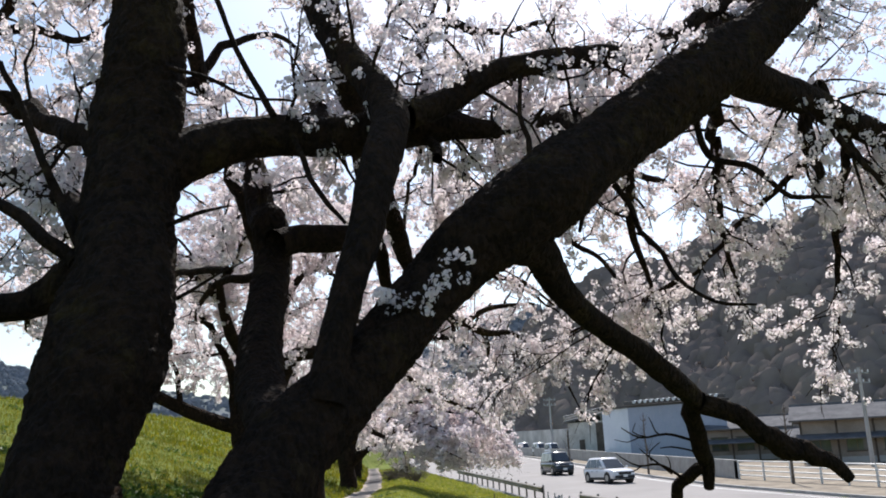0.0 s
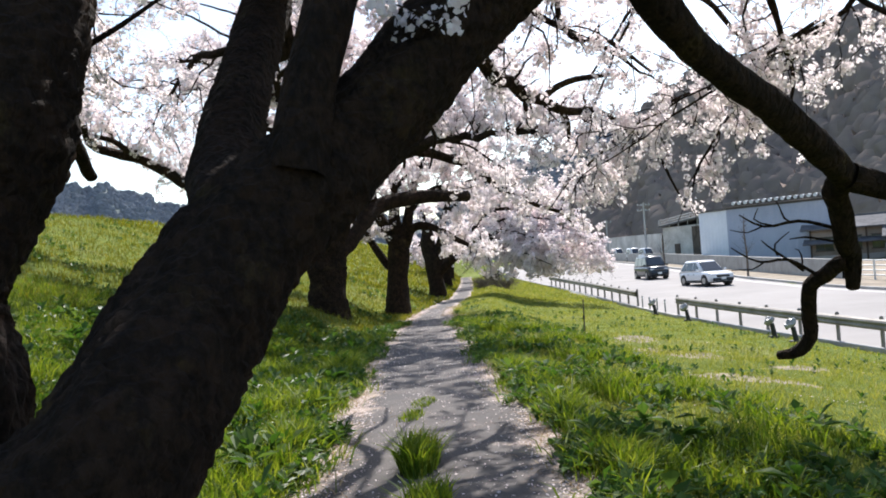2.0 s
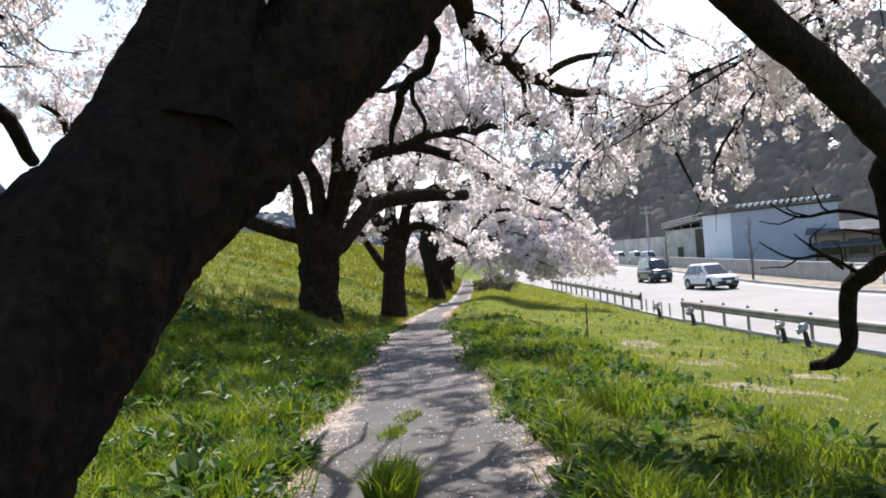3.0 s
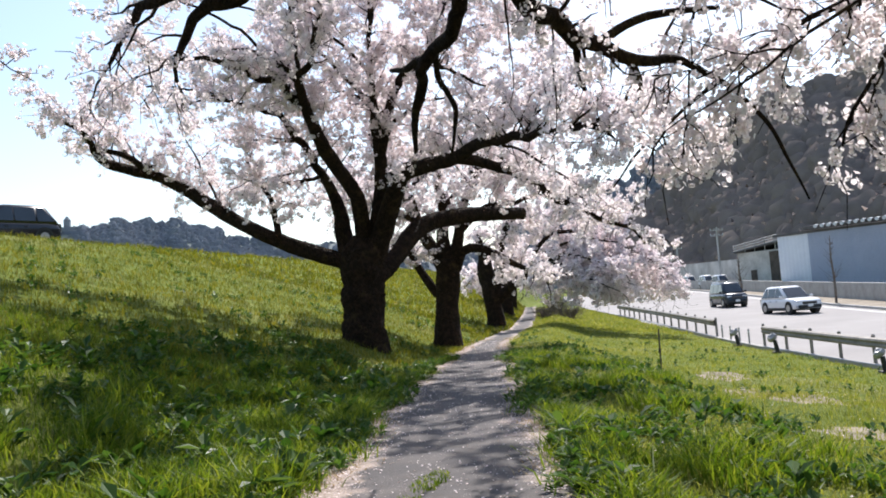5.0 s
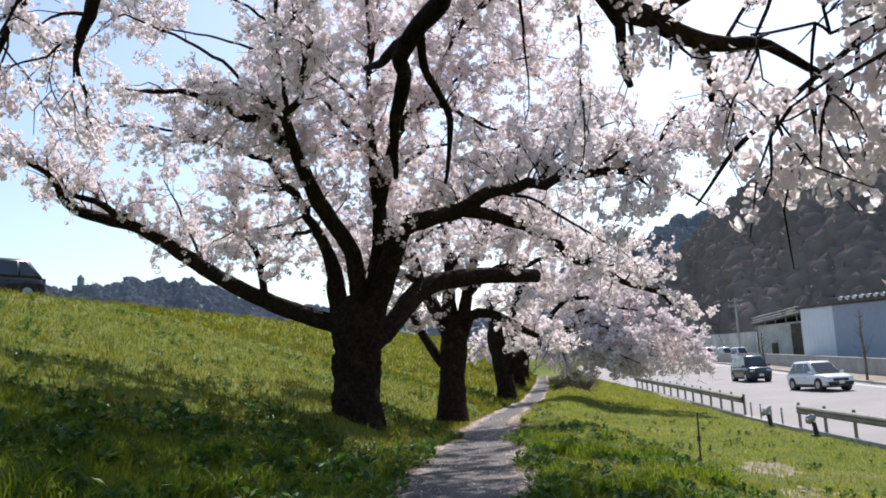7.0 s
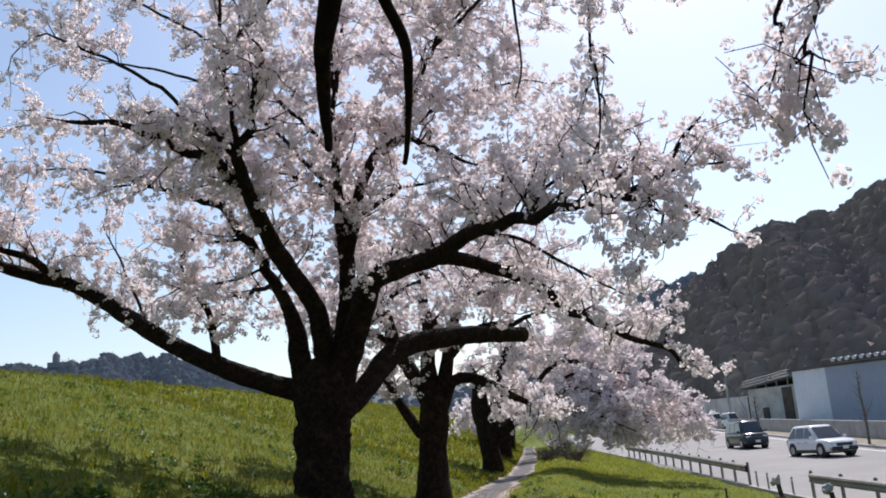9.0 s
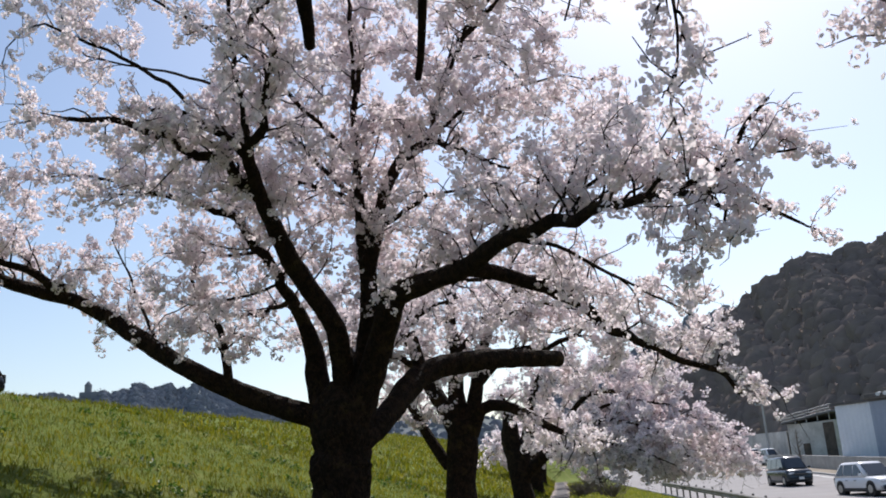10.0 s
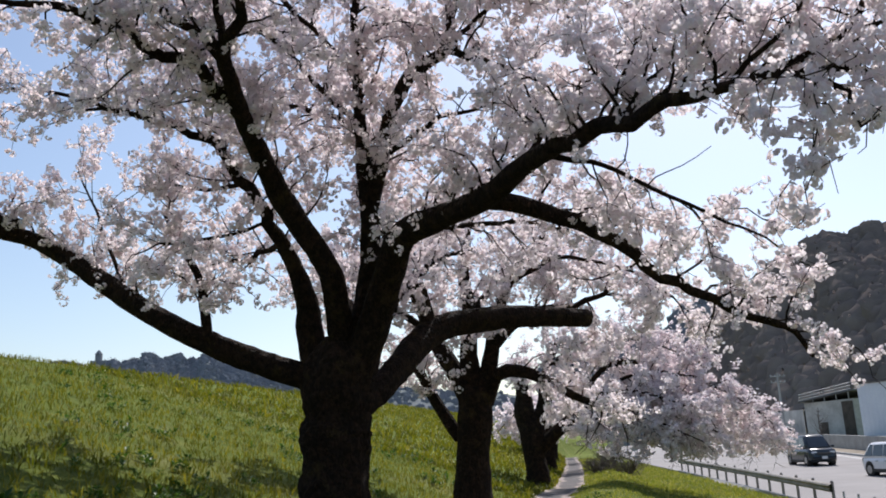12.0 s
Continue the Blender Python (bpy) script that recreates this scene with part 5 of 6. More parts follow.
def fourth_tree():
    t = Tree((-5.42, 50.0, 0.0), "cherry tree in blossom sweeping low over the road side", 14)

    def limb(name, pts):
        big = name == "trunk"
        t.limb("trunk" if big else "limb", pts, seg=14 if big else 8, step_len=0.3, lump=0.08, sprout=not big, blossom_from=0.25, droop=0.08)

    limb("trunk", [(-5.43, 50.0, -0.08, 0.551), (-5.39, 50.0, 0.58, 0.468), (-5.49, 50.0, 1.18, 0.447), (-5.48, 50.0, 1.85, 0.518), (-5.53, 50.0, 2.53, 0.495)])
    limb("limb_a", [(-5.6, 50.0, 2.19, 0.424), (-5.77, 50.0, 2.99, 0.425), (-5.78, 50.0, 3.91, 0.284), (-6.17, 50.0, 5.1, 0.166)])
    limb("limb_b", [(-5.36, 50.0, 2.29, 0.33), (-4.95, 49.9, 3.28, 0.258), (-4.77, 49.7, 4.51, 0.187), (-4.08, 49.5, 5.82, 0.117)])
    limb("limb_c", [(-5.26, 50.0, 1.5, 0.306), (-4.51, 49.8, 2.13, 0.257), (-3.64, 49.4, 2.74, 0.231), (-2.7, 49.0, 3.11, 0.182), (-1.21, 48.6, 2.78, 0.135), (0.2, 48.2, 2.37, 0.089), (1.54, 48.0, 1.78, 0.066)])
    limb("limb_d", [(-2.7, 49.0, 3.11, 0.137), (-1.35, 48.8, 3.56, 0.113), (0.12, 48.6, 3.45, 0.09), (1.28, 48.5, 2.74, 0.067)])
    limb("limb_e", [(-3.88, 49.5, 2.64, 0.139), (-2.6, 49.2, 4.32, 0.115), (-1.25, 49.0, 4.66, 0.091), (-0.2, 48.8, 4.35, 0.068)])
    limb("crown", [(-2.7, 49.0, 3.1, 0.1), (-1.6, 47.6, 3.4, 0.07), (-0.2, 46.6, 3.0, 0.04), (1.2, 46.0, 2.2, 0.02)])
    limb("crown", [(-3.6, 49.4, 2.8, 0.1), (-2.6, 50.8, 3.6, 0.07), (-0.8, 51.8, 3.9, 0.04), (0.8, 52.4, 3.2, 0.02)])
    limb("crown", [(-2.6, 49.2, 4.3, 0.08), (-1.4, 50.2, 5.0, 0.05), (0.0, 50.8, 4.8, 0.03)])
    limb("crown", [(-1.2, 48.6, 2.8, 0.06), (-0.4, 48.0, 2.0, 0.04), (0.4, 47.8, 1.5, 0.02)])
    limb("crown", [(-3.6, 49.4, 2.75, 0.10), (-1.6, 48.4, 4.0, 0.07), (0.6, 47.6, 3.9, 0.05), (2.6, 47.2, 2.7, 0.03), (3.6, 47.0, 1.7, 0.02)])
    limb("crown", [(-2.7, 49.0, 3.1, 0.09), (0.4, 49.6, 3.3, 0.06), (2.4, 49.8, 2.6, 0.04), (3.4, 49.8, 1.6, 0.02)])
    limb("crown", [(-4.8, 49.7, 4.5, 0.10), (-3.0, 48.8, 5.6, 0.07), (-1.0, 48.2, 5.4, 0.04), (0.8, 47.8, 4.6, 0.02)])
    limb("crown", [(-4.5, 49.8, 2.1, 0.08), (-2.4, 47.8, 2.5, 0.06), (-0.6, 46.4, 2.2, 0.04), (0.8, 45.8, 1.5, 0.02)])
    t.grow(spacing=0.15, length=1.5, twig_len=0.45, per_twig=5, up=0.12, bare=0.02, twig_step=0.13)
    t.finish(4, 0.085, 0.052, keep=lambda P: P[:, 2] > 0.9)


def far_tree(at, seed, h, lean):
    """A cherry tree further along the path."""
    x, y, z = at
    rng = np.random.default_rng(seed)
    t = Tree(at, "distant cherry tree in blossom along the path", seed)
    t.limb("trunk", [(x, y, z - 0.2, 0.5), (x, y, z + 0.8, 0.42), (x + 0.1, y, z + 1.9, 0.42), (x + 0.15, y, z + 2.5, 0.3)], seg=10, step_len=0.4, sprout=False)
    for k in range(9):
        a = k * 0.698 + rng.uniform(-0.3, 0.3)
        dx, dy = math.cos(a) * 2.6 + lean, math.sin(a) * 2.4
        rise = rng.uniform(0.3, 0.75) * h
        t.limb("limb", [(x + 0.1, y, z + 2.0, 0.2), (x + dx * 0.35, y + dy * 0.35, z + 2.0 + rise * 0.6, 0.14),
                        (x + dx * 0.8, y + dy * 0.8, z + 2.0 + rise, 0.08), (x + dx * 1.5, y + dy * 1.5, z + 1.8 + rise * rng.uniform(0.5, 1.0), 0.03)],
               seg=7, step_len=0.4, sprout=True, blossom_from=0.3, droop=0.05)
    t.grow(spacing=0.3, length=1.6, twig_len=0.5, per_twig=5, up=0.15, bare=0.0, twig_step=0.25)
    t.finish(4, 0.13, 0.085)


near_tree()
second_tree()
third_tree()
fourth_tree()
far_tree((-6.6, 66.0, 0.2), 21, 4.2, 0.8)
far_tree((-8.2, 84.0, 0.5), 22, 4.2, 0.5)
far_tree((-10.5, 104.0, 0.8), 23, 4.2, 0.2)

# ---- hills round the valley ----
hill("hill", "hill", [(14, 427, 40), (36, 390, 50), (48, 374, 61), (56, 363, 66), (76, 344, 72), (95, 323, 72), (116, 294, 75), (154, 253, 81), (190, 190, 90), (230, 120, 92), (260, 40, 90)],
     150, 6500, 31, "steep wooded hill, leafless and brown, behind the road", 3.6, sprays=6)
# the far hills carry their haze in the blue-grey base colour
hill("hazy_far_hill", "hill_far_hazy", [(-94, 902, 84), (-41, 906, 98), (0, 907, 108), (45, 906, 127), (78, 904, 143), (125, 898, 148), (218, 880, 144)], 260, 1200, 32, "far hill with blue haze in its colour", 8.0, sprays=30)
hill("hazy_far_hill", "hill_left_hazy", [(-700, 420, 88), (-560, 560, 92), (-490, 658, 97), (-444, 690, 92), (-407, 713, 101), (-383, 735, 99), (-340, 765, 85), (-274, 800, 72), (-148, 945, 66), (30, 980, 50)],
     200, 8500, 33, "wooded hills beyond the bank with pale haze in their colour", 3.2, sprays=24, fine=True)


def hill_tower():
    """A small lookout on the far ridge, coloured with the hills' painted haze."""
    o = thing("tower", (-451, 682, 88), "small tower on the far wooded ridge with haze in its colour", "tower")
    part("body", box((5.0, 5.0, 14.0), (0, 0, 7.0), 20, 0.2), "hill_left_hazy", o)
    part("roof", rod((0, 0, 13.9), (0, 0, 17.5), 3.4, 0.6, seg=8), "hill_left_hazy", o)
    part("base", box((16, 8, 8.0), (2, 0, 4.0), 20, 0.3), "hill_left_hazy", o)


hill_tower()


# ---- guard rails ----
def guard_rail(y0, y1, spacing, label):
    L = thing("guard_rail", (float(rail_x(y0)), y0, float(road_z(y0))), label, "guard rail", group="guard rails along the road")
    o = Vector(L.matrix_world.translation)
    ys = np.arange(y0, y1 + 0.01, 0.5)
    prof = [(-0.05, 0.53), (0.02, 0.56), (0.05, 0.61), (0.02, 0.68), (0.05, 0.75), (0.02, 0.80), (-0.05, 0.84), (-0.065, 0.68)]
    n = len(prof)
    vs, fs = [], []
    for k, y in enumerate(ys):
        for dx, dz in prof:
            vs.append(Vector((float(rail_x(y)) - dx, y, float(road_z(y)) + dz)) - o)
        if k:
            a, b = n * (k - 1), n * k
            fs += [(a + j, a + (j + 1) % n, b + (j + 1) % n, b + j) for j in range(n)]
    arrays("beam", vs, fs, "rail_brown", L, "weathered grey brown beam")
    y = y0 + 0.15
    while y <= y1:
        p = Vector((float(rail_x(y)) + 0.11, y, float(road_z(y)))) - o
        bm = rod(p + Vector((0, 0, -0.2)), p + Vector((0, 0, 0.88)), 0.055, seg=10)
        rod(p + Vector((0, 0, 0.88)), p + Vector((0, 0, 0.92)), 0.06, 0.03, seg=10, bm=bm)
        part("post", bm, "rail_brown", L, smooth=False)
        y += spacing
    return L


guard_rail(13.0, 41.3, 2.0, "weathered low guard rail with round posts beside the road")
guard_rail(47.3, 76.0, 2.0, "weathered guard rail curving along the road")


def kerb_wall():
    """Low concrete footing under the rails."""
    vs, fs = [], []
    ys = np.arange(8, 80, 1.0)
    for k, y in enumerate(ys):
        x, z = float(rail_x(y)), float(road_z(y))
        vs += [(x - 0.24, y, z - 0.4), (x - 0.22, y, z + 0.09), (x - 0.02, y, z + 0.09), (x, y, z - 0.3)]
        if k:
            a, b = 4 * (k - 1), 4 * k
            fs += [(a + j, a + j + 1, b + j + 1, b + j) for j in range(3)]
    tagged(arrays("rail_footing", vs, fs, "kerb"), "pale concrete footing under the guard rails", "kerb", kind="structure")


kerb_wall()


def stone_ramp():
    """Rough stone-faced slope at the far end of the rails, down from the road to the grass."""
    ys = np.arange(56.0, 68.0, 0.5)
    vs, fs, n = [], [], 7
    rng = np.random.default_rng(81)
    for k, y in enumerate(ys):
        x, z = float(rail_x(y)) - 0.22, float(road_z(y))
        w = 0.45 * math.sin(math.pi * (k + 1) / (len(ys) + 1)) ** 0.6
        for j in range(n):
            u = j / (n - 1)
            gx = x - w * u
            g = float(land_z(gx, y))
            vs.append((gx, y, (z + 0.10) * (1 - u) + (g - 0.15) * u + rng.uniform(-0.05, 0.05) * (0 < j < n - 1)))
    for k in range(len(ys) - 1):
        for j in range(n - 1):
            a, b = k * n + j, (k + 1) * n + j
            fs.append((a, a + 1, b + 1, b))
    tagged(arrays("stone_slope", vs, fs, "concrete"), "rough grey stone slope below the guard rail", "slope", kind="structure")


stone_ramp()


def shrub(x, y, r, h, seed):
    """A low bare bush: many thin stems fanning from the ground."""
    rng = np.random.default_rng(seed)
    z = float(land_z(x, y))
    o = thing("shrub", (x, y, z), "low leafless brown shrub beside the path", "shrub", group="bare shrubs beyond the cherry trees")
    for name, n, rad in (("stem", 40, 0.022), ("brushwood", 160, 0.012)):
        Vs, Fs, off = [], [], 0
        for _ in range(n):
            a, k = rng.uniform(0, 6.28), rng.uniform(0.2, 1.0)
            top = np.array([math.cos(a) * r * k, math.sin(a) * r * k, h * rng.uniform(0.5, 1.0)])
            base = top * (rng.uniform(0.1, 0.2) if name == "stem" else rng.uniform(0.4, 0.7)) * np.array([1, 1, 0 if name == "stem" else 1])
            mid = (base + top) / 2 + rng.normal(size=3) * 0.12
            v, f = tube(np.array([[*base, rad], [*mid, rad * 0.8], [*top + rng.normal(size=3) * 0.1, rad * 0.4]]), 3, rng, 0, False)
            Vs.append(v)
            Fs.append(f + off)
            off += len(v)
        arrays(name, np.vstack(Vs), np.vstack(Fs), "sapling_bark", o, kind="stuff", label="thin brown stems")


for k, (x, y, r, h) in enumerate(((-3.4, 57.5, 0.9, 0.8), (-2.0, 58.4, 1.2, 0.9), (-2.9, 62.5, 1.2, 1.3))):
    shrub(x, y, r, h, 120 + k)


def thin_post(y, h, label):
    o = thing("post", (float(rail_x(y)), y, float(road_z(y))), label, "post", group="thin posts between the guard rails")
    bm = rod((0, 0, -0.2), (0, 0, h), 0.035, seg=8)
    rod((0, 0, h), (0, 0, h + 0.03), 0.04, 0.02, seg=8, bm=bm)
    part("shaft", bm, "galv", o)
    part("band", rod((0, 0, h - 0.12), (0, 0, h - 0.05), 0.038, seg=8), "white_rail", o, "pale reflective band")


for y in (42.6, 43.8, 45.0, 46.2):
    thin_post(y, 0.62, "thin grey post in the gap of the guard rail")


def marker(x, y):
    """A short dark stump with a pale flared sleeve."""
    z = float(land_z(x, y))
    o = thing("marker_stump", (x, y, z), "short dark stump with torn pale sleeve beside the rail", "marker", group="stumps beside the guard rail")
    part("stump", rod((0.06, 0, -0.1), (-0.03, 0, 0.46), 0.085, 0.07, seg=10), "trim", o)
    bm = bmesh.new()
    bmesh.ops.create_icosphere(bm, subdivisions=2, radius=0.16, matrix=pose(-0.10, 0, 0.56, 0, -35, 0) @ Matrix.Diagonal((1.25, 0.8, 0.75, 1)))
    rng = np.random.default_rng(int(y * 10))
    for v in bm.verts:
        v.co *= 1 + rng.uniform(-0.09, 0.07)
    part("sleeve", bm, "galv", o, "pale crumpled wrapping")
    part("foot", box((0.26, 0.26, 0.08), (0, 0, 0.03), 12, 0.02), "trim", o)


for x, y in ((5.2, 41.8), (6.0, 38.1), (7.5, 31.0), (7.6, 29.0)):
    marker(x, y)


def field_stake(x, y):
    z = float(land_z(x, y))
    o = thing("stake", (x, y, z), "thin dark rusty stake in the grass", "stake")
    part("shaft", rod((0, 0, -0.2), (0.02, 0, 0.95), 0.018, 0.014, seg=6), "timber", o)
    part("tie", rod((0.005, 0, 0.5), (0.012, 0, 0.58), 0.026, seg=6), "trim", o)


field_stake(1.2, 22.6)


# ---- beyond the road ----
def bare_sapling(x, y, h, seed):
    rng = np.random.default_rng(seed)
    z = float(road_z(y)) + 0.12
    o = thing("sapling", (x, y, z), "slim bare roadside tree on the verge", "tree", group="bare roadside trees")
    line = smooth_line([(0, 0, -0.1, 0.09), (0.03, 0, h * 0.35, 0.075), (-0.05, 0, h * 0.7, 0.05), (0.02, 0, h, 0.015)], 0.3)
    V, F = tube(line, 8, rng, 0.05)
    arrays("trunk", V, F, "sapling_bark", o, smooth=True)
    Vs, Fs, off = [], [], 0
    for k in range(46):
        t = rng.uniform(0.3, 1.0)
        p = line[int(t * (len(line) - 1)), :3]
        a = rng.uniform(0, 6.28)
        ln = rng.uniform(0.3, 1.0) * (1.25 - t) * 1.2
        d = np.array([math.cos(a), math.sin(a), rng.uniform(0.5, 1.3)])
        q = p + d * ln * 0.5
        e = q + (d + rng.normal(size=3) * 0.4) * ln * 0.5
        v, f = tube(np.array([[*p, 0.018], [*q, 0.012], [*e, 0.005]]), 3, rng, 0, False)
        Vs.append(v)
        Fs.append(f + off)
        off += len(v)
    arrays("brushwood", np.vstack(Vs), np.vstack(Fs), "sapling_bark", o, kind="stuff", label="thin bare twigs")


bare_sapling(11.6, 84.0, 3.6, 41)
bare_sapling(15.4, 68.5, 4.6, 42)
bare_sapling(19.6, 51.0, 4.4, 43)


def wall_run(name, pts, h, thick, mat, label):
    """A wall of panels along a line on the ground beyond the road."""
    vs, fs = [], []
    for k, (x, y) in enumerate(pts):
        z = float(road_z(y))
        vs += [(x, y, z - 0.3), (x, y, z + h), (x + thick, y, z + h), (x + thick, y, z - 0.3)]
        if k:
            a, b = 4 * (k - 1), 4 * k
            fs += [(a + j, b + j, b + j + 1, a + j + 1) for j in range(3)]
    fs += [(0, 1, 2, 3), tuple(4 * (len(pts) - 1) + j for j in (3, 2, 1, 0))]
    return tagged(arrays(name, vs, fs, mat), label, "wall", kind="structure")


WALL = [(18.6, 58.0), (17.9, 66.0), (17.2, 78.0), (16.6, 92.0), (15.7, 112.0), (13.6, 128.0), (10.3, 158.0)]
YARD = [(16.5, 119.5), (14.8, 140.0), (12.0, 162.0)]
wall_run("boundary_wall", WALL, 1.22, 0.22, "concrete", "long grey concrete boundary wall beyond the road")
wall_run("yard_wall", YARD, 3.7, 0.35, "concrete", "tall stained concrete wall behind the yard")
wall_run("yard_coping", [(x - 0.06, y) for x, y in YARD], 3.86, 0.5, "pale_concrete", "pale coping on the yard wall")
wall_run("wall_coping", [(x - 0.05, y) for x, y in WALL], 1.30, 0.32, "kerb", "pale coping on the concrete wall")


def road_fence(pts, h, label):
    x0, y0 = pts[0]
    o = thing("fence", (x0, y0, float(road_z(y0)) + 0.1), label, "fence", group="white fences beyond the road")
    org = Vector(o.matrix_world.translation)
    W = [Vector((x, y, float(road_z(y)) + 0.1)) - org for x, y in pts]
    for a, b in zip(W, W[1:]):
        for k in range(4):
            dz = Vector((0, 0, h * (0.25 + 0.25 * k)))
            part("rail", rod(a + dz, b + dz, 0.04, seg=6), "white_rail", o)
        n = max(1, int((b - a).length / 2.0))
        for j in range(n):
            p = a + (b - a) * j / n
            part("post", box((0.1, 0.1, h + 0.08), (p.x, p.y, p.z + h / 2), 0, 0.01), "white_rail", o)


road_fence([(18.7, 57.5), (20.8, 50.0), (23.2, 42.0), (26.5, 32.0)], 1.15, "white painted rail fence along the verge")


def roof_gable(w, d, z, rise, over, mat, parent):
    """A pitched roof slab, ridge along x."""
    for s in (-1, 1):
        ln = math.hypot(d / 2 + over, rise)
        ang = math.degrees(math.atan2(rise, d / 2 + over))
        part("roof_slope", box((w + 2 * over, ln, 0.14), (0, s * (d / 2 + over) / 2, z + rise / 2), 0, 0.02, rx=-s * ang), mat, parent)
    part("ridge", box((w + 2 * over, 0.3, 0.22), (0, 0, z + rise + 0.08), 0, 0.05), mat, parent)


def shed():
    """The blue-grey shed: a long face and a paler end, low roof with battens."""
    A, B, C = Vector((16.95, 95.0, 0)), Vector((19.1, 92.0, 0)), Vector((27.2, 85.5, 0))
    zb, zt = 0.1, 5.75
    o = thing("shed", (B.x, B.y, zb), "blue grey sheet-clad shed with a paler end wall and dark roof", "shed")
    org = Vector((B.x, B.y, zb))

    def face(p, q, mat, name, label):
        bm = bmesh.new()
        d = (q - p).normalized()
        nrm = Vector((d.y, -d.x, 0))
        n = max(2, int((q - p).length / 0.45))
        top = zt - zb
        for k in range(n):                     # ribbed sheets
            a = p + (q - p) * k / n - org
            b = p + (q - p) * (k + 1) / n - org
            m = (a + b) / 2 + nrm * 0.03
            for u, v in ((a, m), (m, b)):
                f = [bm.verts.new((u.x, u.y, 0)), bm.verts.new((v.x, v.y, 0)), bm.verts.new((v.x, v.y, top)), bm.verts.new((u.x, u.y, top))]
                bm.faces.new(f)
        bmesh.ops.remove_doubles(bm, verts=bm.verts, dist=0.001)
        part(name, bm, mat, o, label)

    face(A, B, "shed_white", "end_wall", "white ribbed end wall")
    face(B, C, "shed_blue", "long_wall", "blue grey ribbed long wall")
    back = (A - B)
    D = C + back
    for p, q in ((C, D), (D, A)):
        face(p, q, "shed_blue", "long_wall", "")
    bm = bmesh.new()
    ring = [A, B, C, D]
    c = sum(ring, Vector()) / 4
    lo = [bm.verts.new(((p + (p - c).normalized() * 0.5) - org + Vector((0, 0, zt + 0.0)))[:]) for p in ring]
    hi = [bm.verts.new(((p + (p - c).normalized() * 0.5) - org + Vector((0, 0, zt + 0.22)))[:]) for p in ring]
    bm.faces.new(lo[::-1])
    bm.faces.new(hi)
    for k in range(4):
        bm.faces.new((lo[k], lo[(k + 1) % 4], hi[(k + 1) % 4], hi[k]))
    part("roof", bm, "roof_dark", o, "dark roof edge")
    d = (C - B).normalized()
    out = Vector((d.y, -d.x, 0))
    mid = (B + C) / 2 - org + out * 0.25
    part("roof_verge", box(((C - B).length + 0.3, 0.5, 0.34), (mid.x, mid.y, zt + 0.36), math.degrees(math.atan2(d.y, d.x)), 0.03), "roof_dark", o, "dark tiled roof edge")
    for k in range(15):                        # pale round tile ends along the eave
        p = B + d * (1.1 + k * 0.62) - org + out * 0.30 + Vector((0, 0, zt + 0.52))
        part("tile_end", rod(p - out * 0.2, p + out * 0.32, 0.20, 0.17, seg=10), "pale", o, "pale round tile end")


def concrete_annex():
    """Stained concrete outbuilding behind the wall, with a lean-to roof and a bare frame over it."""
    o = thing("annex", (20.4, 116.3, 0.7), "pale stained concrete outbuilding with a lean-to roof", "outbuilding", rz=-57.6)
    part("wall", box((7.1, 5.0, 4.6), (0, 0, 2.3), 0, 0.03), "pale_concrete", o)
    part("side_panel", box((1.5, 0.10, 4.4), (2.7, -2.55, 2.2), 0, 0.02), "timber", o, "dark timber panel")
    part("roof", box((7.8, 5.9, 0.16), (0, -0.1, 5.1), 0, 0.02, ry=-5), "roof_tile", o, "grey sheet roof")
    for k in range(3):
        part("roof_pipe", rod((-3.8, -2.9, 4.9 + k * 0.3), (3.8, -2.9, 5.6 + k * 0.3), 0.06, seg=6), "galv", o)
    for k in range(5):
        x = -3.4 + k * 1.7
        part("roof_post", rod((x, -2.9, 4.5), (x, -2.9, 5.6 + 0.07 * k), 0.05, seg=6), "galv", o)
    part("doorway", box((1.0, 0.08, 2.2), (-0.9, -2.54, 1.3), 0, 0.01), "timber", o, "dark door")


def house(at, rz, w, d, h, rise, label, storeys=1):
    o = thing("house", at, label, "house", group="old houses beyond the road", rz=rz)
    part("wall", box((w, d, h), (0, 0, h / 2), 0, 0.02), "plaster", o)
    part("plinth", box((w + 0.1, d + 0.1, 0.5), (0, 0, 0.25), 0, 0.02), "concrete", o)
    roof_gable(w, d, h, rise, 0.8, "roof_tile", o)
    n = int(w // 2.2)
    for s in range(storeys):
        for k in range(n):
            x = -w / 2 + (k + 0.5) * w / n
            z = 1.55 + s * 2.6
            win = part("window", box((1.5, 0.10, 1.2), (x, -d / 2 - 0.03, z), 0, 0.01), "win", o)
            part("frame", box((1.66, 0.08, 0.09), (x, -d / 2 - 0.06, z + 0.63), 0, 0.01), "timber", win)
            part("frame", box((1.66, 0.08, 0.09), (x, -d / 2 - 0.06, z - 0.63), 0, 0.01), "timber", win)
            part("mullion", box((0.06, 0.06, 1.2), (x, -d / 2 - 0.09, z), 0, 0.0), "timber", win)
    for k in range(n + 1):
        x = -w / 2 + k * w / n
        part("timber_post", box((0.16, 0.12, h), (x, -d / 2 - 0.02, h / 2), 0, 0.01), "timber", o)
    part("eave_roof", box((w + 1.2, 1.5, 0.12), (0, -d / 2 - 0.6, h * 0.62), 0, 0.02, rx=17), "roof_tile", o)


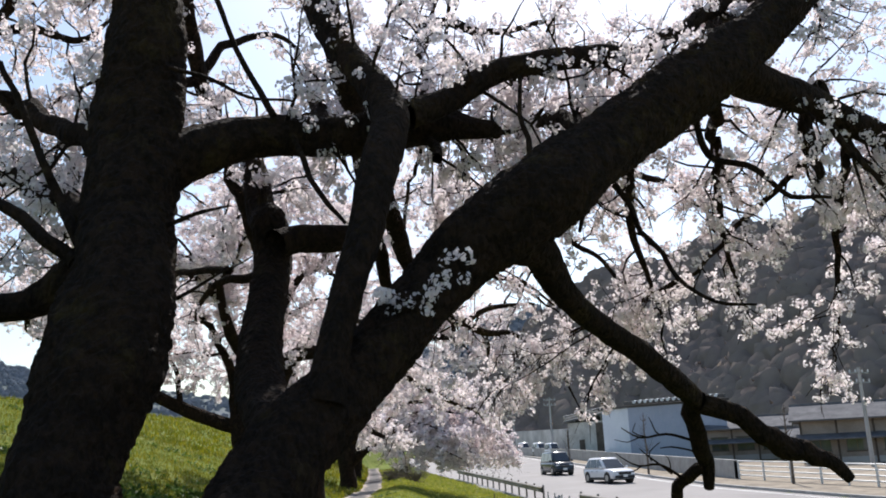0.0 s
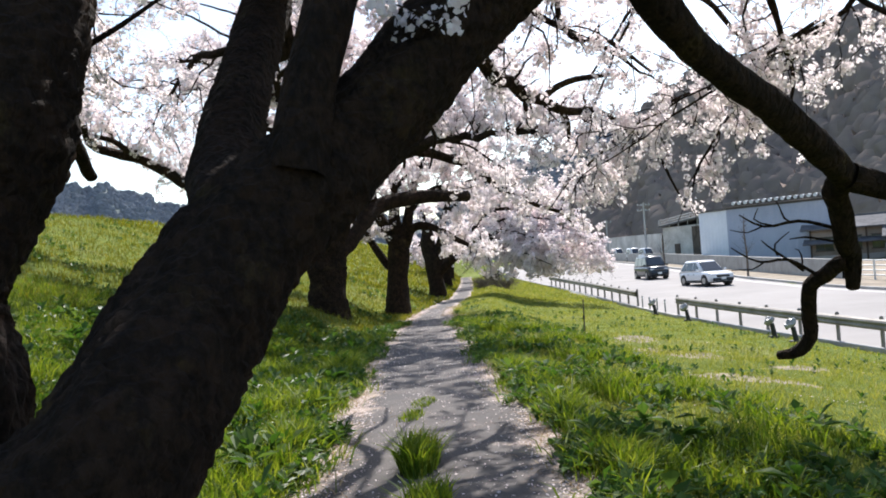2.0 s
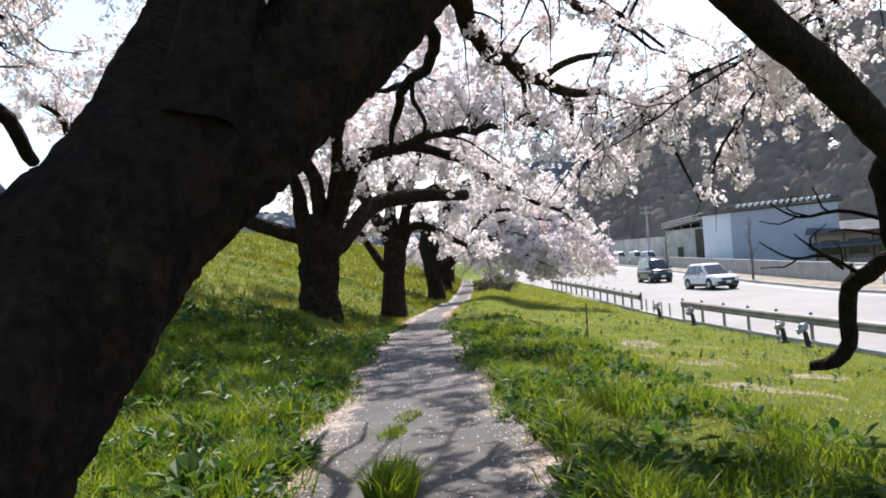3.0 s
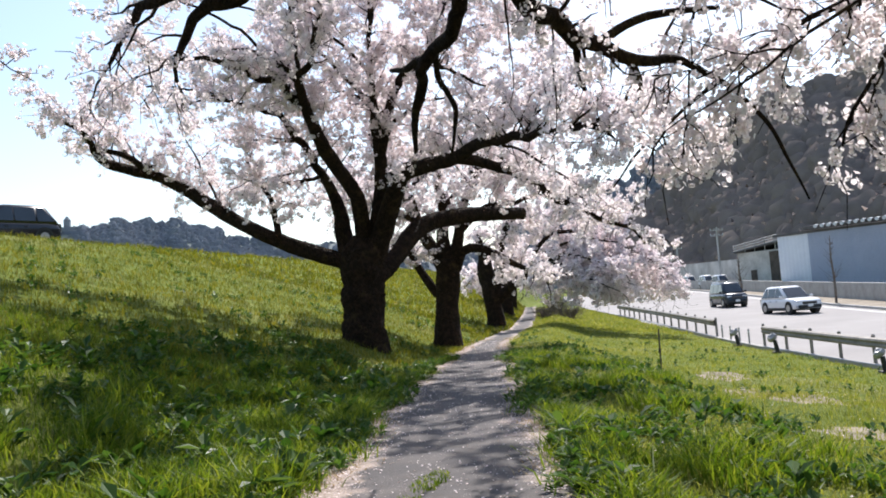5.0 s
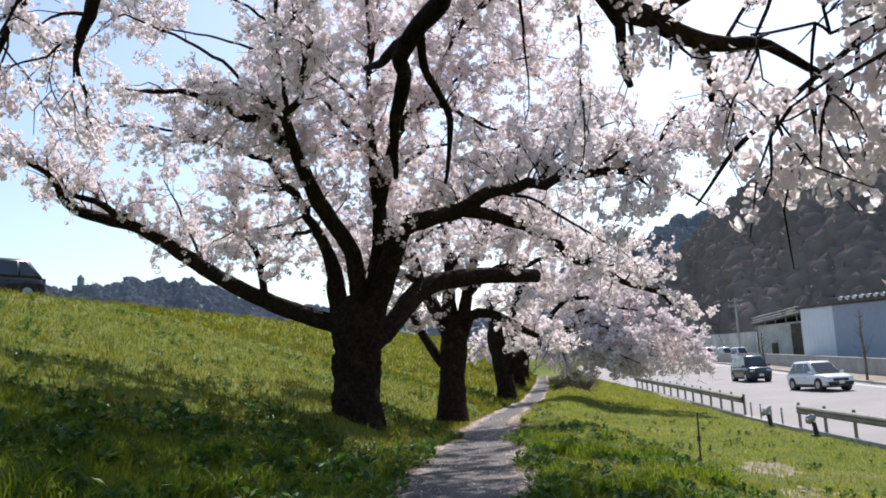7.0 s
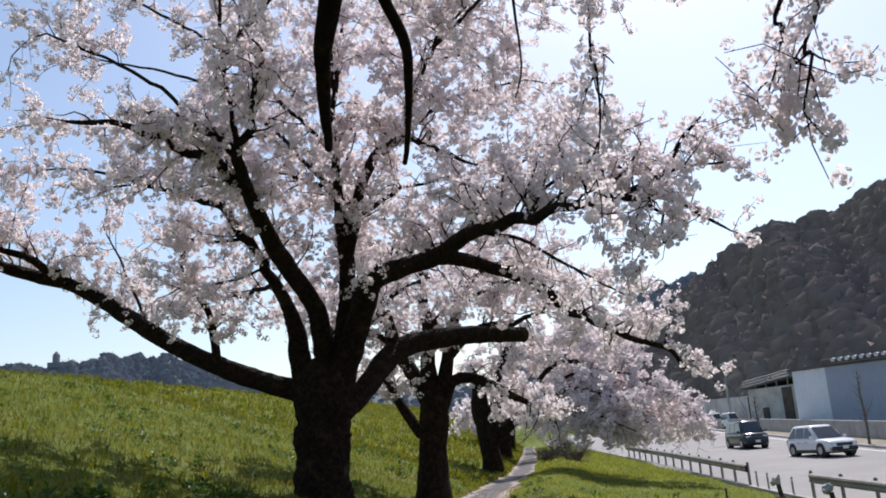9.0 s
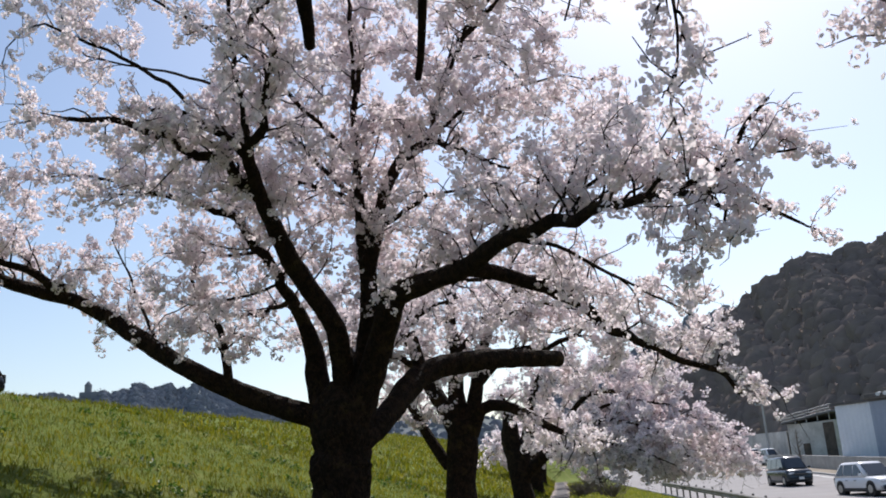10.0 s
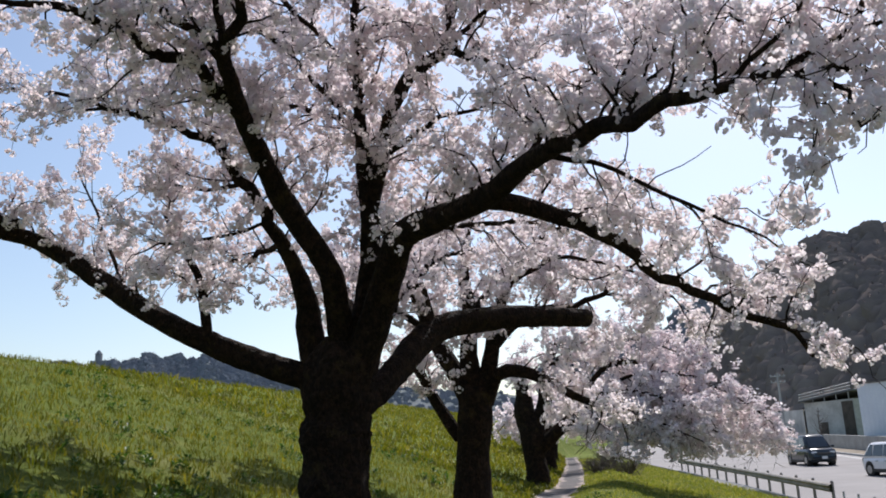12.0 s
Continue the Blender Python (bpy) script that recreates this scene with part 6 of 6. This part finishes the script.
def utility_pole(x, y, z, h, arms):
    o = thing("utility_pole", (x, y, z), "grey concrete utility pole with cross arms", "pole", group="utility poles")
    part("shaft", rod((0, 0, -0.3), (0, 0, h), 0.17, 0.11, seg=10), "concrete", o)
    for k in range(arms):
        part("cross_arm", box((1.8, 0.1, 0.1), (0, 0, h - 0.4 - k * 0.7), 20, 0.01), "galv", o)
        for s in (-0.8, -0.3, 0.3, 0.8):
            part("insulator", rod((s, s * 0.36, h - 0.35 - k * 0.7), (s, s * 0.36, h - 0.15 - k * 0.7), 0.05, seg=6), "white_rail", o)


shed()
concrete_annex()
house((29.6, 87.5, 0.08), -22, 7.0, 6, 2.9, 1.1, "old low house with grey tiled roof and dark timber posts")
house((33.6, 73.0, -0.28), -24, 8.0, 6, 3.4, 1.3, "old house with grey tiled roof under the hill", 1)
house((33.4, 82.0, -0.06), -22, 4.6, 4, 2.0, 0.8, "small old outhouse with tiled roof between the houses")
utility_pole(30.4, 64.0, -0.4, 7.0, 2)
utility_pole(14.9, 124.0, 0.8, 8.4, 2)
utility_pole(11.9, 152.0, 1.5, 7.0, 1)


# ---- vehicles ----
def loft(sections, bm=None):
    """Closed body from cross-section rings of equal length."""
    bm = bm or bmesh.new()
    rings = [[bm.verts.new(p) for p in s] for s in sections]
    n = len(rings[0])
    for a, b in zip(rings, rings[1:]):
        for k in range(n):
            bm.faces.new((a[k], a[(k + 1) % n], b[(k + 1) % n], b[k]))
    bm.faces.new(rings[0][::-1])
    bm.faces.new(rings[-1])
    bmesh.ops.recalc_face_normals(bm, faces=bm.faces)
    return bm


def pane(parent, name, corners, mat, label="", thick=0.014):
    """A thin glazed panel proud of the body."""
    P = [Vector(c) for c in corners]
    n = (P[1] - P[0]).cross(P[3] - P[0]).normalized()
    part(name, loft([[tuple(p - n * 0.03) for p in P], [tuple(p + n * thick) for p in P]]), mat, parent, label)


def vehicle(name, at, rz, L, W, H, hood, label, category, paint, mpv):
    """Front towards +x. hood: how far the bonnet reaches; mpv: a boxy cabin."""
    o = thing(name, at, label, category, rz=rz)
    belt, sill = H * 0.56, 0.26
    w = W / 2
    h0 = L / 2 - hood
    xs = [(-L / 2, 0.80, belt * 0.80, 0.42), (-L / 2 + 0.06, 0.88, belt * 0.93, 0.34), (-L / 2 + 0.2, 0.95, belt, 0.28), (-L / 2 + 0.6, 1.0, belt, sill), (0, 1.0, belt, sill), (h0, 1.0, belt, sill),
          (h0 + hood * 0.35, 0.99, belt * 0.975, sill), (h0 + hood * 0.7, 0.96, belt * 0.92, sill), (L / 2 - 0.16, 0.90, belt * 0.84, 0.28), (L / 2 - 0.05, 0.84, belt * 0.74, 0.32), (L / 2, 0.76, belt * 0.62, 0.38)]
    secs = []
    for x, k, top, low in xs:
        a = w * k
        half = [(a * 0.80, top), (a * 0.93, top - 0.05), (a * 0.985, top - 0.16), (a, top - 0.32), (a, low + 0.14), (a * 0.96, low)]
        secs.append([(x, -y, z) for y, z in half[::-1]] + [(x, y, z) for y, z in half])
    part("body", loft(secs), paint, o, smooth=True)
    f0, f1 = h0 + 0.08, h0 - (0.62 if mpv else 0.78)
    r0, r1 = -L / 2 + 0.10, -L / 2 + (0.26 if mpv else 0.62)
    b, t = w * 0.93, w * 0.74
    rings = []
    for u, dz in ((0.0, -0.05), (0.5, 0.0), (0.86, 0.0), (0.97, 0.0), (1.0, 0.0)):
        z = belt + dz + (H - belt) * u
        v = min(u, 0.9) / 0.9
        xa, xb, y = r0 + (r1 - r0) * v, f0 + (f1 - f0) * v, b + (t - b) * v
        inset = 0.0 if u < 0.9 else (0.08 if u < 0.99 else 0.26)
        xa, xb, y = xa + inset, xb - inset, y - inset * 0.7
        c = 0.10
        rings.append([(xa, -y + c, z), (xa + c, -y, z), (xb - c * 1.5, -y, z), (xb, -y + c * 2, z), (xb, y - c * 2, z), (xb - c * 1.5, y, z), (xa + c, y, z), (xa, y - c, z)])
    part("cabin", loft(rings), paint, o, smooth=True)
    zl, zh = belt + 0.05, belt + (H - belt) * 0.84

    def side(x, z, s):
        v = (z - belt) / (H - belt) / 0.9
        return (x, s * (b + (t - b) * v), z)

    def lean(x0, x1, z):
        return x0 + (x1 - x0) * (z - belt) / (H - belt) / 0.9

    yl, yh = b - 0.17, t - 0.10
    pane(o, "windscreen", [(lean(f0, f1, zl), -yl, zl), (lean(f0, f1, zl), yl, zl), (lean(f0, f1, zh), yh, zh), (lean(f0, f1, zh), -yh, zh)], "glass", "dark windscreen")
    pane(o, "rear_window", [(lean(r0, r1, zl), yl, zl), (lean(r0, r1, zl), -yl, zl), (lean(r0, r1, zh), -yh, zh), (lean(r0, r1, zh), yh, zh)], "glass")
    cuts = [(lean(r0, r1, zl) + 0.16, lean(r0, r1, zh) + 0.16), (r0 + (f0 - r0) * 0.30,) * 2, (r0 + (f0 - r0) * 0.58,) * 2, (lean(f0, f1, zl) - 0.22, lean(f0, f1, zh) - 0.20)]
    for s in (-1, 1):
        for (al, ah), (bl, bh) in zip(cuts, cuts[1:]):
            q = [side(al + 0.04, zl, s), side(bl - 0.04, zl, s), side(bh - 0.04, zh, s), side(ah + 0.04, zh, s)]
            pane(o, "side_window", q if s < 0 else [q[1], q[0], q[3], q[2]], "glass")
        part("mirror", box((0.13, 0.20, 0.15), (f0 - 0.32, s * (w + 0.08), belt + 0.09), 0, 0.04), paint, o)
        part("headlight", box((0.34, 0.36, 0.13), (L / 2 - 0.20, s * w * 0.66, belt * 0.74), -s * 14, 0.04), "lamp_glass", o, "clear headlamp")
        part("tail_light", box((0.12, 0.20, 0.34), (-L / 2 + 0.06, s * w * 0.76, belt * 0.80), 0, 0.03), "trim", o)
        part("sill", box((L * 0.56, 0.08, 0.16), (0, s * (w - 0.02), 0.30), 0, 0.02), "trim", o, "black lower cladding")
        for x in (f0 - 0.68, cuts[2][0] - 0.1):
            part("handle", box((0.18, 0.04, 0.03), (x - 0.35, s * w, belt - 0.18), 0, 0.0), "trim", o)
        for x in (L / 2 - 0.86, -L / 2 + 0.82):
            part("wheel_arch", rod((x, s * (w - 0.3), 0.36), (x, s * (w + 0.004), 0.36), 0.41, 0.40, seg=20), "trim", o)
            wh = part("wheel", rod((x, s * (w - 0.22), 0.335), (x, s * (w + 0.015), 0.335), 0.335, seg=20), "tyre", o)
            part("rim", rod((x, s * (w - 0.02), 0.335), (x, s * (w + 0.03), 0.335), 0.23, 0.20, seg=14), "rim", wh)
    part("grille", box((0.10, W * 0.50, 0.17), (L / 2 - 0.02, 0, belt * 0.66), 0, 0.03), "trim", o, "black grille")
    part("bumper", box((0.16, W * 0.80, 0.18), (L / 2 - 0.03, 0, 0.40), 0, 0.05), "trim", o, "black lower bumper")
    part("number_plate", box((0.03, 0.33, 0.165), (L / 2 + 0.05, 0, 0.47), 0, 0.0), "plate", o, "white number plate")
    part("underside", box((L * 0.9, W * 0.80, 0.16), (0, 0, 0.26), 0, 0.02), "trim", o)
    return o


def on_road(y, x):
    return (x, y, float(road_z(y)) + 0.005)


vehicle("car", on_road(62.5, 11.3), -72, 4.5, 1.84, 1.68, 1.25, "white sport utility car on the road", "car", "paint_white", False)
vehicle("minivan", on_road(77.0, 9.5), -80, 4.7, 1.75, 1.9, 0.75, "dark blue minivan on the road", "minivan", "paint_dark", True)
vehicle("car", (-24.2, 37.4, float(land_z(-24.2, 37.4)) + 0.02), -118, 4.7, 1.8, 1.72, 1.35, "black wagon on top of the bank", "car", "paint_black", False)
for x, y in ((14.75, 123.5), (13.9, 132.0), (12.6, 143.0)):
    vehicle("van", (x, y, float(land_z(x, y)) + 0.02), -78, 3.4, 1.48, 2.0, 0.35, "small white van parked behind the wall", "van", "paint_white", True)


# ---- grass, weeds, petals ----
def blades(name, n, sampler, hmin, hmax, width, mat, label, seed, bend=0.5, per=1):
    """Single bent blades, three triangles each."""
    rng = np.random.default_rng(seed)
    x, y = sampler(rng, n)
    n = len(x)
    z = land_z(x, y) - 0.01
    h = rng.uniform(hmin, hmax, n) * (0.75 + 0.5 * np.sin(x * 1.9 + 1.3 * np.sin(y * 0.8)) ** 2)
    a = rng.uniform(0, 6.28, n)
    w = width * rng.uniform(0.6, 1.3, n)
    lean = rng.normal(0, bend, (n, 2)) * h[:, None]
    P = np.stack([x, y, z], -1)
    side = np.stack([np.cos(a) * w, np.sin(a) * w, 0 * a], -1)
    mid = P + np.stack([lean[:, 0] * 0.35, lean[:, 1] * 0.35, h * 0.6], -1)
    tip = P + np.stack([lean[:, 0], lean[:, 1], h * (1 - 0.15 * np.abs(rng.normal(size=n)).clip(0, 2))], -1)
    V = np.stack([P - side, P + side, mid + side * 0.8, mid - side * 0.8, tip], 1).reshape(-1, 3)
    b = (np.arange(n) * 5)[:, None]
    F = np.stack([b + [0, 1, 2], b + [0, 2, 3], b + [3, 2, 4]], 1).reshape(-1, 3)
    ob = arrays(name, V, F, mat)
    return tagged(ob, label, "grass", kind="stuff")


def left_area(y0, y1, x0, near=1.0):
    def f(rng, n):
        y = y0 + (y1 - y0) * rng.random(n) ** near
        c = path_x(y) - path_half(y)
        e = c - 0.02 - 0.10 * np.abs(rng.normal(size=n))
        x = e - (e - x0) * rng.random(n) ** 1.25
        return x, y
    return f


def right_area(y0, y1, w, near=1.0, edge=0.0):
    def f(rng, n):
        y = y0 + (y1 - y0) * rng.random(n) ** near
        c = path_x(y) + path_half(y)
        x = c + edge + 0.10 * np.abs(rng.normal(size=n)) + np.minimum(w, rail_x(y) - 0.4 - c - edge) * rng.random(n) ** 1.2
        return x, y
    return f


def patches(base, keep, seed, size=1.1):
    """Thins a sampler to patches."""
    def f(rng, n):
        x, y = base(rng, n)
        v = np.sin(x * 2.2 / size + seed) * np.sin(y * 1.7 / size + seed * 2) + 0.5 * np.sin(x * 5.1 + y * 3.7 + seed)
        k = v > keep
        return x[k], y[k]
    return f


blades("grass", 80000, left_area(4.0, 20, -10.5, 1.2), 0.07, 0.20, 0.006, "blade", "fresh green spring grass on the bank", 51)
blades("grass", 40000, left_area(17, 45, -21.5, 1.2), 0.08, 0.20, 0.011, "bank", "sunlit grass on the bank", 52)
blades("grass", 60000, right_area(4.5, 22, 11.0, 1.3), 0.04, 0.11, 0.006, "field", "short grass of the field", 53)
blades("grass", 28000, right_area(20, 55, 12.0, 1.2), 0.05, 0.12, 0.011, "field", "short grass of the field towards the road", 54)
blades("grass", 36000, left_area(42, 112, -29.0, 1.1), 0.12, 0.30, 0.030, "bank", "sunlit grass far along the bank", 46)
blades("grass", 14000, right_area(50, 95, 9.0, 1.1), 0.08, 0.20, 0.026, "field", "grass between the path and the road", 47)
blades("grass", 22000, left_area(-4, 5, -8.5), 0.06, 0.18, 0.007, "blade", "fresh green spring grass on the bank", 48)
blades("grass", 18000, right_area(-4, 5.5, 9.0), 0.04, 0.11, 0.007, "field", "short grass of the field", 49)
blades("tall_grass", 36000, patches(left_area(4.5, 22, -6.0, 1.2), 0.2, 1.0), 0.16, 0.36, 0.008, "blade", "taller tufts of grass beside the path", 55)
blades("tall_grass", 34000, patches(right_area(4.5, 26, 2.5, 1.1), 0.2, 2.0), 0.14, 0.30, 0.008, "blade", "taller tufts along the path edge", 56)


def tuft(x0, y0, n, rad, h, seed, label):
    def f(rng, k):
        a, r = rng.uniform(0, 6.28, k), rad * np.sqrt(rng.random(k))
        return x0 + np.cos(a) * r * 0.55, y0 + np.sin(a) * r * 1.7
    return blades("grass_tuft", n, f, h * 0.5, h, 0.007, "blade", label, seed, 0.35)


tuft(-0.50, 7.5, 420, 0.26, 0.24, 60, "bright grass along the middle of the path")
tuft(-0.72, 8.8, 650, 0.24, 0.42, 57, "bright grass tuft in the middle of the path")
for k, (s, y, h) in enumerate(((-1, 7.4, 0.34), (-1, 9.4, 0.36), (-1, 11.0, 0.30), (1, 8.6, 0.30), (1, 10.4, 0.28), (-1, 13.6, 0.30), (1, 12.6, 0.32), (-1, 16.0, 0.30), (1, 15.2, 0.26), (-1, 8.3, 0.40), (-1, 18.5, 0.28))):
    tuft(float(path_x(y) + s * (path_half(y) + 0.28)), y, 700, 0.38, h, 90 + k, "lush bright grass tuft at the edge of the path")
tuft(-1.15, 12.2, 260, 0.26, 0.09, 58, "small grass tuft on the path")
tuft(-1.15, 11.2, 160, 0.22, 0.10, 59, "small grass tuft on the path")


def bare_patch(x0, y0, rx, ry, seed):
    """A worn bare patch in the field, with a ragged edge."""
    rng = np.random.default_rng(seed)
    ph = rng.uniform(0, 6.28, 4)
    V, F, n, m = [], [], 40, 6
    for j in range(m + 1):
        for k in range(n):
            a = 2 * math.pi * k / n
            r = (j / m) * (1 + 0.18 * math.sin(2 * a + ph[0]) + 0.14 * math.sin(5 * a + ph[1]) + 0.10 * math.sin(9 * a + ph[2]))
            V.append((x0 + rx * r * math.cos(a), y0 + ry * r * math.sin(a)))
    V = np.array(V)
    lift = 0.010 * (1 - np.repeat(np.arange(m + 1) / m, n) ** 6) - 0.004
    Z = land_z(V[:, 0], V[:, 1]) + lift
    for j in range(m):
        for k in range(n):
            a, b = j * n + k, j * n + (k + 1) % n
            F.append((a, b, b + n, a + n))
    ob = arrays("bare_patch", np.column_stack([V, Z]), F, "soil", smooth=True)
    tagged(ob, "worn bare patch of dry earth and petals in the field", "bare ground", kind="structure")


for k, p in enumerate(((3.1, 21.0, 0.9, 1.6), (3.4, 16.1, 0.8, 0.9), (2.1, 17.7, 0.35, 0.7), (1.6, 13.6, 0.3, 0.4), (2.6, 25.0, 0.6, 1.4), (4.9, 19.0, 0.5, 0.6))):
    bare_patch(*p, 70 + k)


def weeds(name, n, sampler, size, label, seed):
    """Broad-leaved weeds: rosettes of pointed leaves."""
    rng = np.random.default_rng(seed)
    x, y = sampler(rng, n)
    n = len(x)
    z = land_z(x, y)
    k = 8
    a = rng.uniform(0, 6.28, (n, k))
    ln = size * rng.uniform(0.6, 1.4, (n, k))
    el = rng.uniform(0.2, 1.2, (n, k))
    P = np.repeat(np.stack([x, y, z], -1)[:, None], k, 1) + np.stack([0 * a, 0 * a, rng.uniform(0, 1, (n, k)) * size], -1)
    d = np.stack([np.cos(a) * np.cos(el), np.sin(a) * np.cos(el), np.sin(el)], -1)
    s = np.stack([-np.sin(a), np.cos(a), 0 * a], -1) * (ln * 0.22)[..., None]
    m = P + d * (ln * 0.5)[..., None]
    t = P + d * ln[..., None] - np.array([0, 0, 0.25]) * ln[..., None]
    V = np.stack([P, m - s, t, m + s], 2).reshape(-1, 3)
    b = (np.arange(n * k) * 4)[:, None]
    F = np.concatenate([b + [0, 1, 2], b + [0, 2, 3]], 1).reshape(-1, 3)
    return tagged(arrays(name, V, F, "weed"), label, "weeds", kind="stuff")


weeds("weeds", 6000, patches(left_area(5, 26, -8.0, 1.2), -0.1, 3.0), 0.10, "dark broad-leaved weeds in the grass", 61)
weeds("weeds", 3000, patches(right_area(5, 30, 2.8, 1.1), 0.25, 4.0), 0.10, "dark broad-leaved weeds beside the path", 62)
weeds("dock_weeds", 950, patches(left_area(5, 22, -8.5, 1.1), 0.1, 7.0, 0.8), 0.21, "tall broad-leaved weeds among the grass", 67)
weeds("dock_weeds", 200, patches(right_area(6, 24, 2.4, 1.1), 0.2, 8.0, 0.8), 0.19, "tall broad-leaved weeds beside the path", 68)
weeds("field_weeds", 2600, patches(right_area(9, 40, 10.0, 1.2), 0.7, 9.0, 1.3), 0.11, "low weeds in the short grass of the field", 69)
weeds("weeds", 3200, patches(left_area(20, 45, -20.0, 1.1), 0.5, 5.0, 2.0), 0.12, "weeds on the bank", 63)


def edge_litter(rng, n):
    y = 4 + 36 * rng.random(n) ** 1.3
    s = np.where(rng.random(n) < 0.5, -1, 1)
    return path_x(y) + s * (path_half(y) + rng.normal(-0.04, 0.17, n)), y


blades("dry_grass", 22000, edge_litter, 0.02, 0.07, 0.006, "dry", "dry straw along the edges of the path", 64, 1.6)


def edge_growth(rng, n):
    y = 5 + 24 * rng.random(n) ** 1.2
    s = np.where(rng.random(n) < 0.5, -1, 1)
    return path_x(y) + s * (path_half(y) + rng.normal(0.10, 0.13, n) + 0.10 * np.sin(y * 1.3 + s) + 0.06 * np.sin(y * 4.1)), y


weeds("edge_weeds", 1900, patches(edge_growth, -0.3, 10.0, 0.5), 0.12, "ragged weeds along the edges of the path", 71)
blades("grass", 15000, patches(edge_growth, -0.5, 11.0, 0.4), 0.08, 0.24, 0.007, "blade", "ragged grass hanging over the edges of the path", 72, 0.8)


def petals(name, n, sampler, seed, label):
    rng = np.random.default_rng(seed)
    x, y = sampler(rng, n)
    n = len(x)
    z = land_z(x, y) + 0.022 + rng.uniform(0, 0.004, n)
    a = rng.uniform(0, 6.28, n)
    r = rng.uniform(0.008, 0.016, n)
    c = np.stack([x, y, z], -1)
    u = np.stack([np.cos(a) * r, np.sin(a) * r, rng.uniform(-0.2, 0.5, n) * r], -1)
    v = np.stack([-np.sin(a) * r * 0.7, np.cos(a) * r * 0.7, rng.uniform(-0.2, 0.5, n) * r], -1)
    V = np.stack([c - u, c - v, c + u, c + v], 1).reshape(-1, 3)
    F = (np.arange(n) * 4)[:, None] + [0, 1, 2, 3]
    return tagged(arrays(name, V, F, "petal"), label, "petals", kind="stuff")


def on_path(rng, n):
    y = 4 + 34 * rng.random(n) ** 1.3
    s = np.where(rng.random(n) < 0.5, -1, 1)
    u = np.where(rng.random(n) < 0.85, s * np.clip(rng.normal(0.92, 0.15, n), 0.5, 1.25), rng.uniform(-0.8, 0.8, n))
    x = path_x(y) + path_half(y) * u
    return x, y


petals("petals", 20000, on_path, 65, "fallen pale pink petals on the path")
petals("petals", 9000, patches(right_area(5, 26, 9.0, 1.2), 0.6, 6.0), 66, "fallen petals in the short grass")
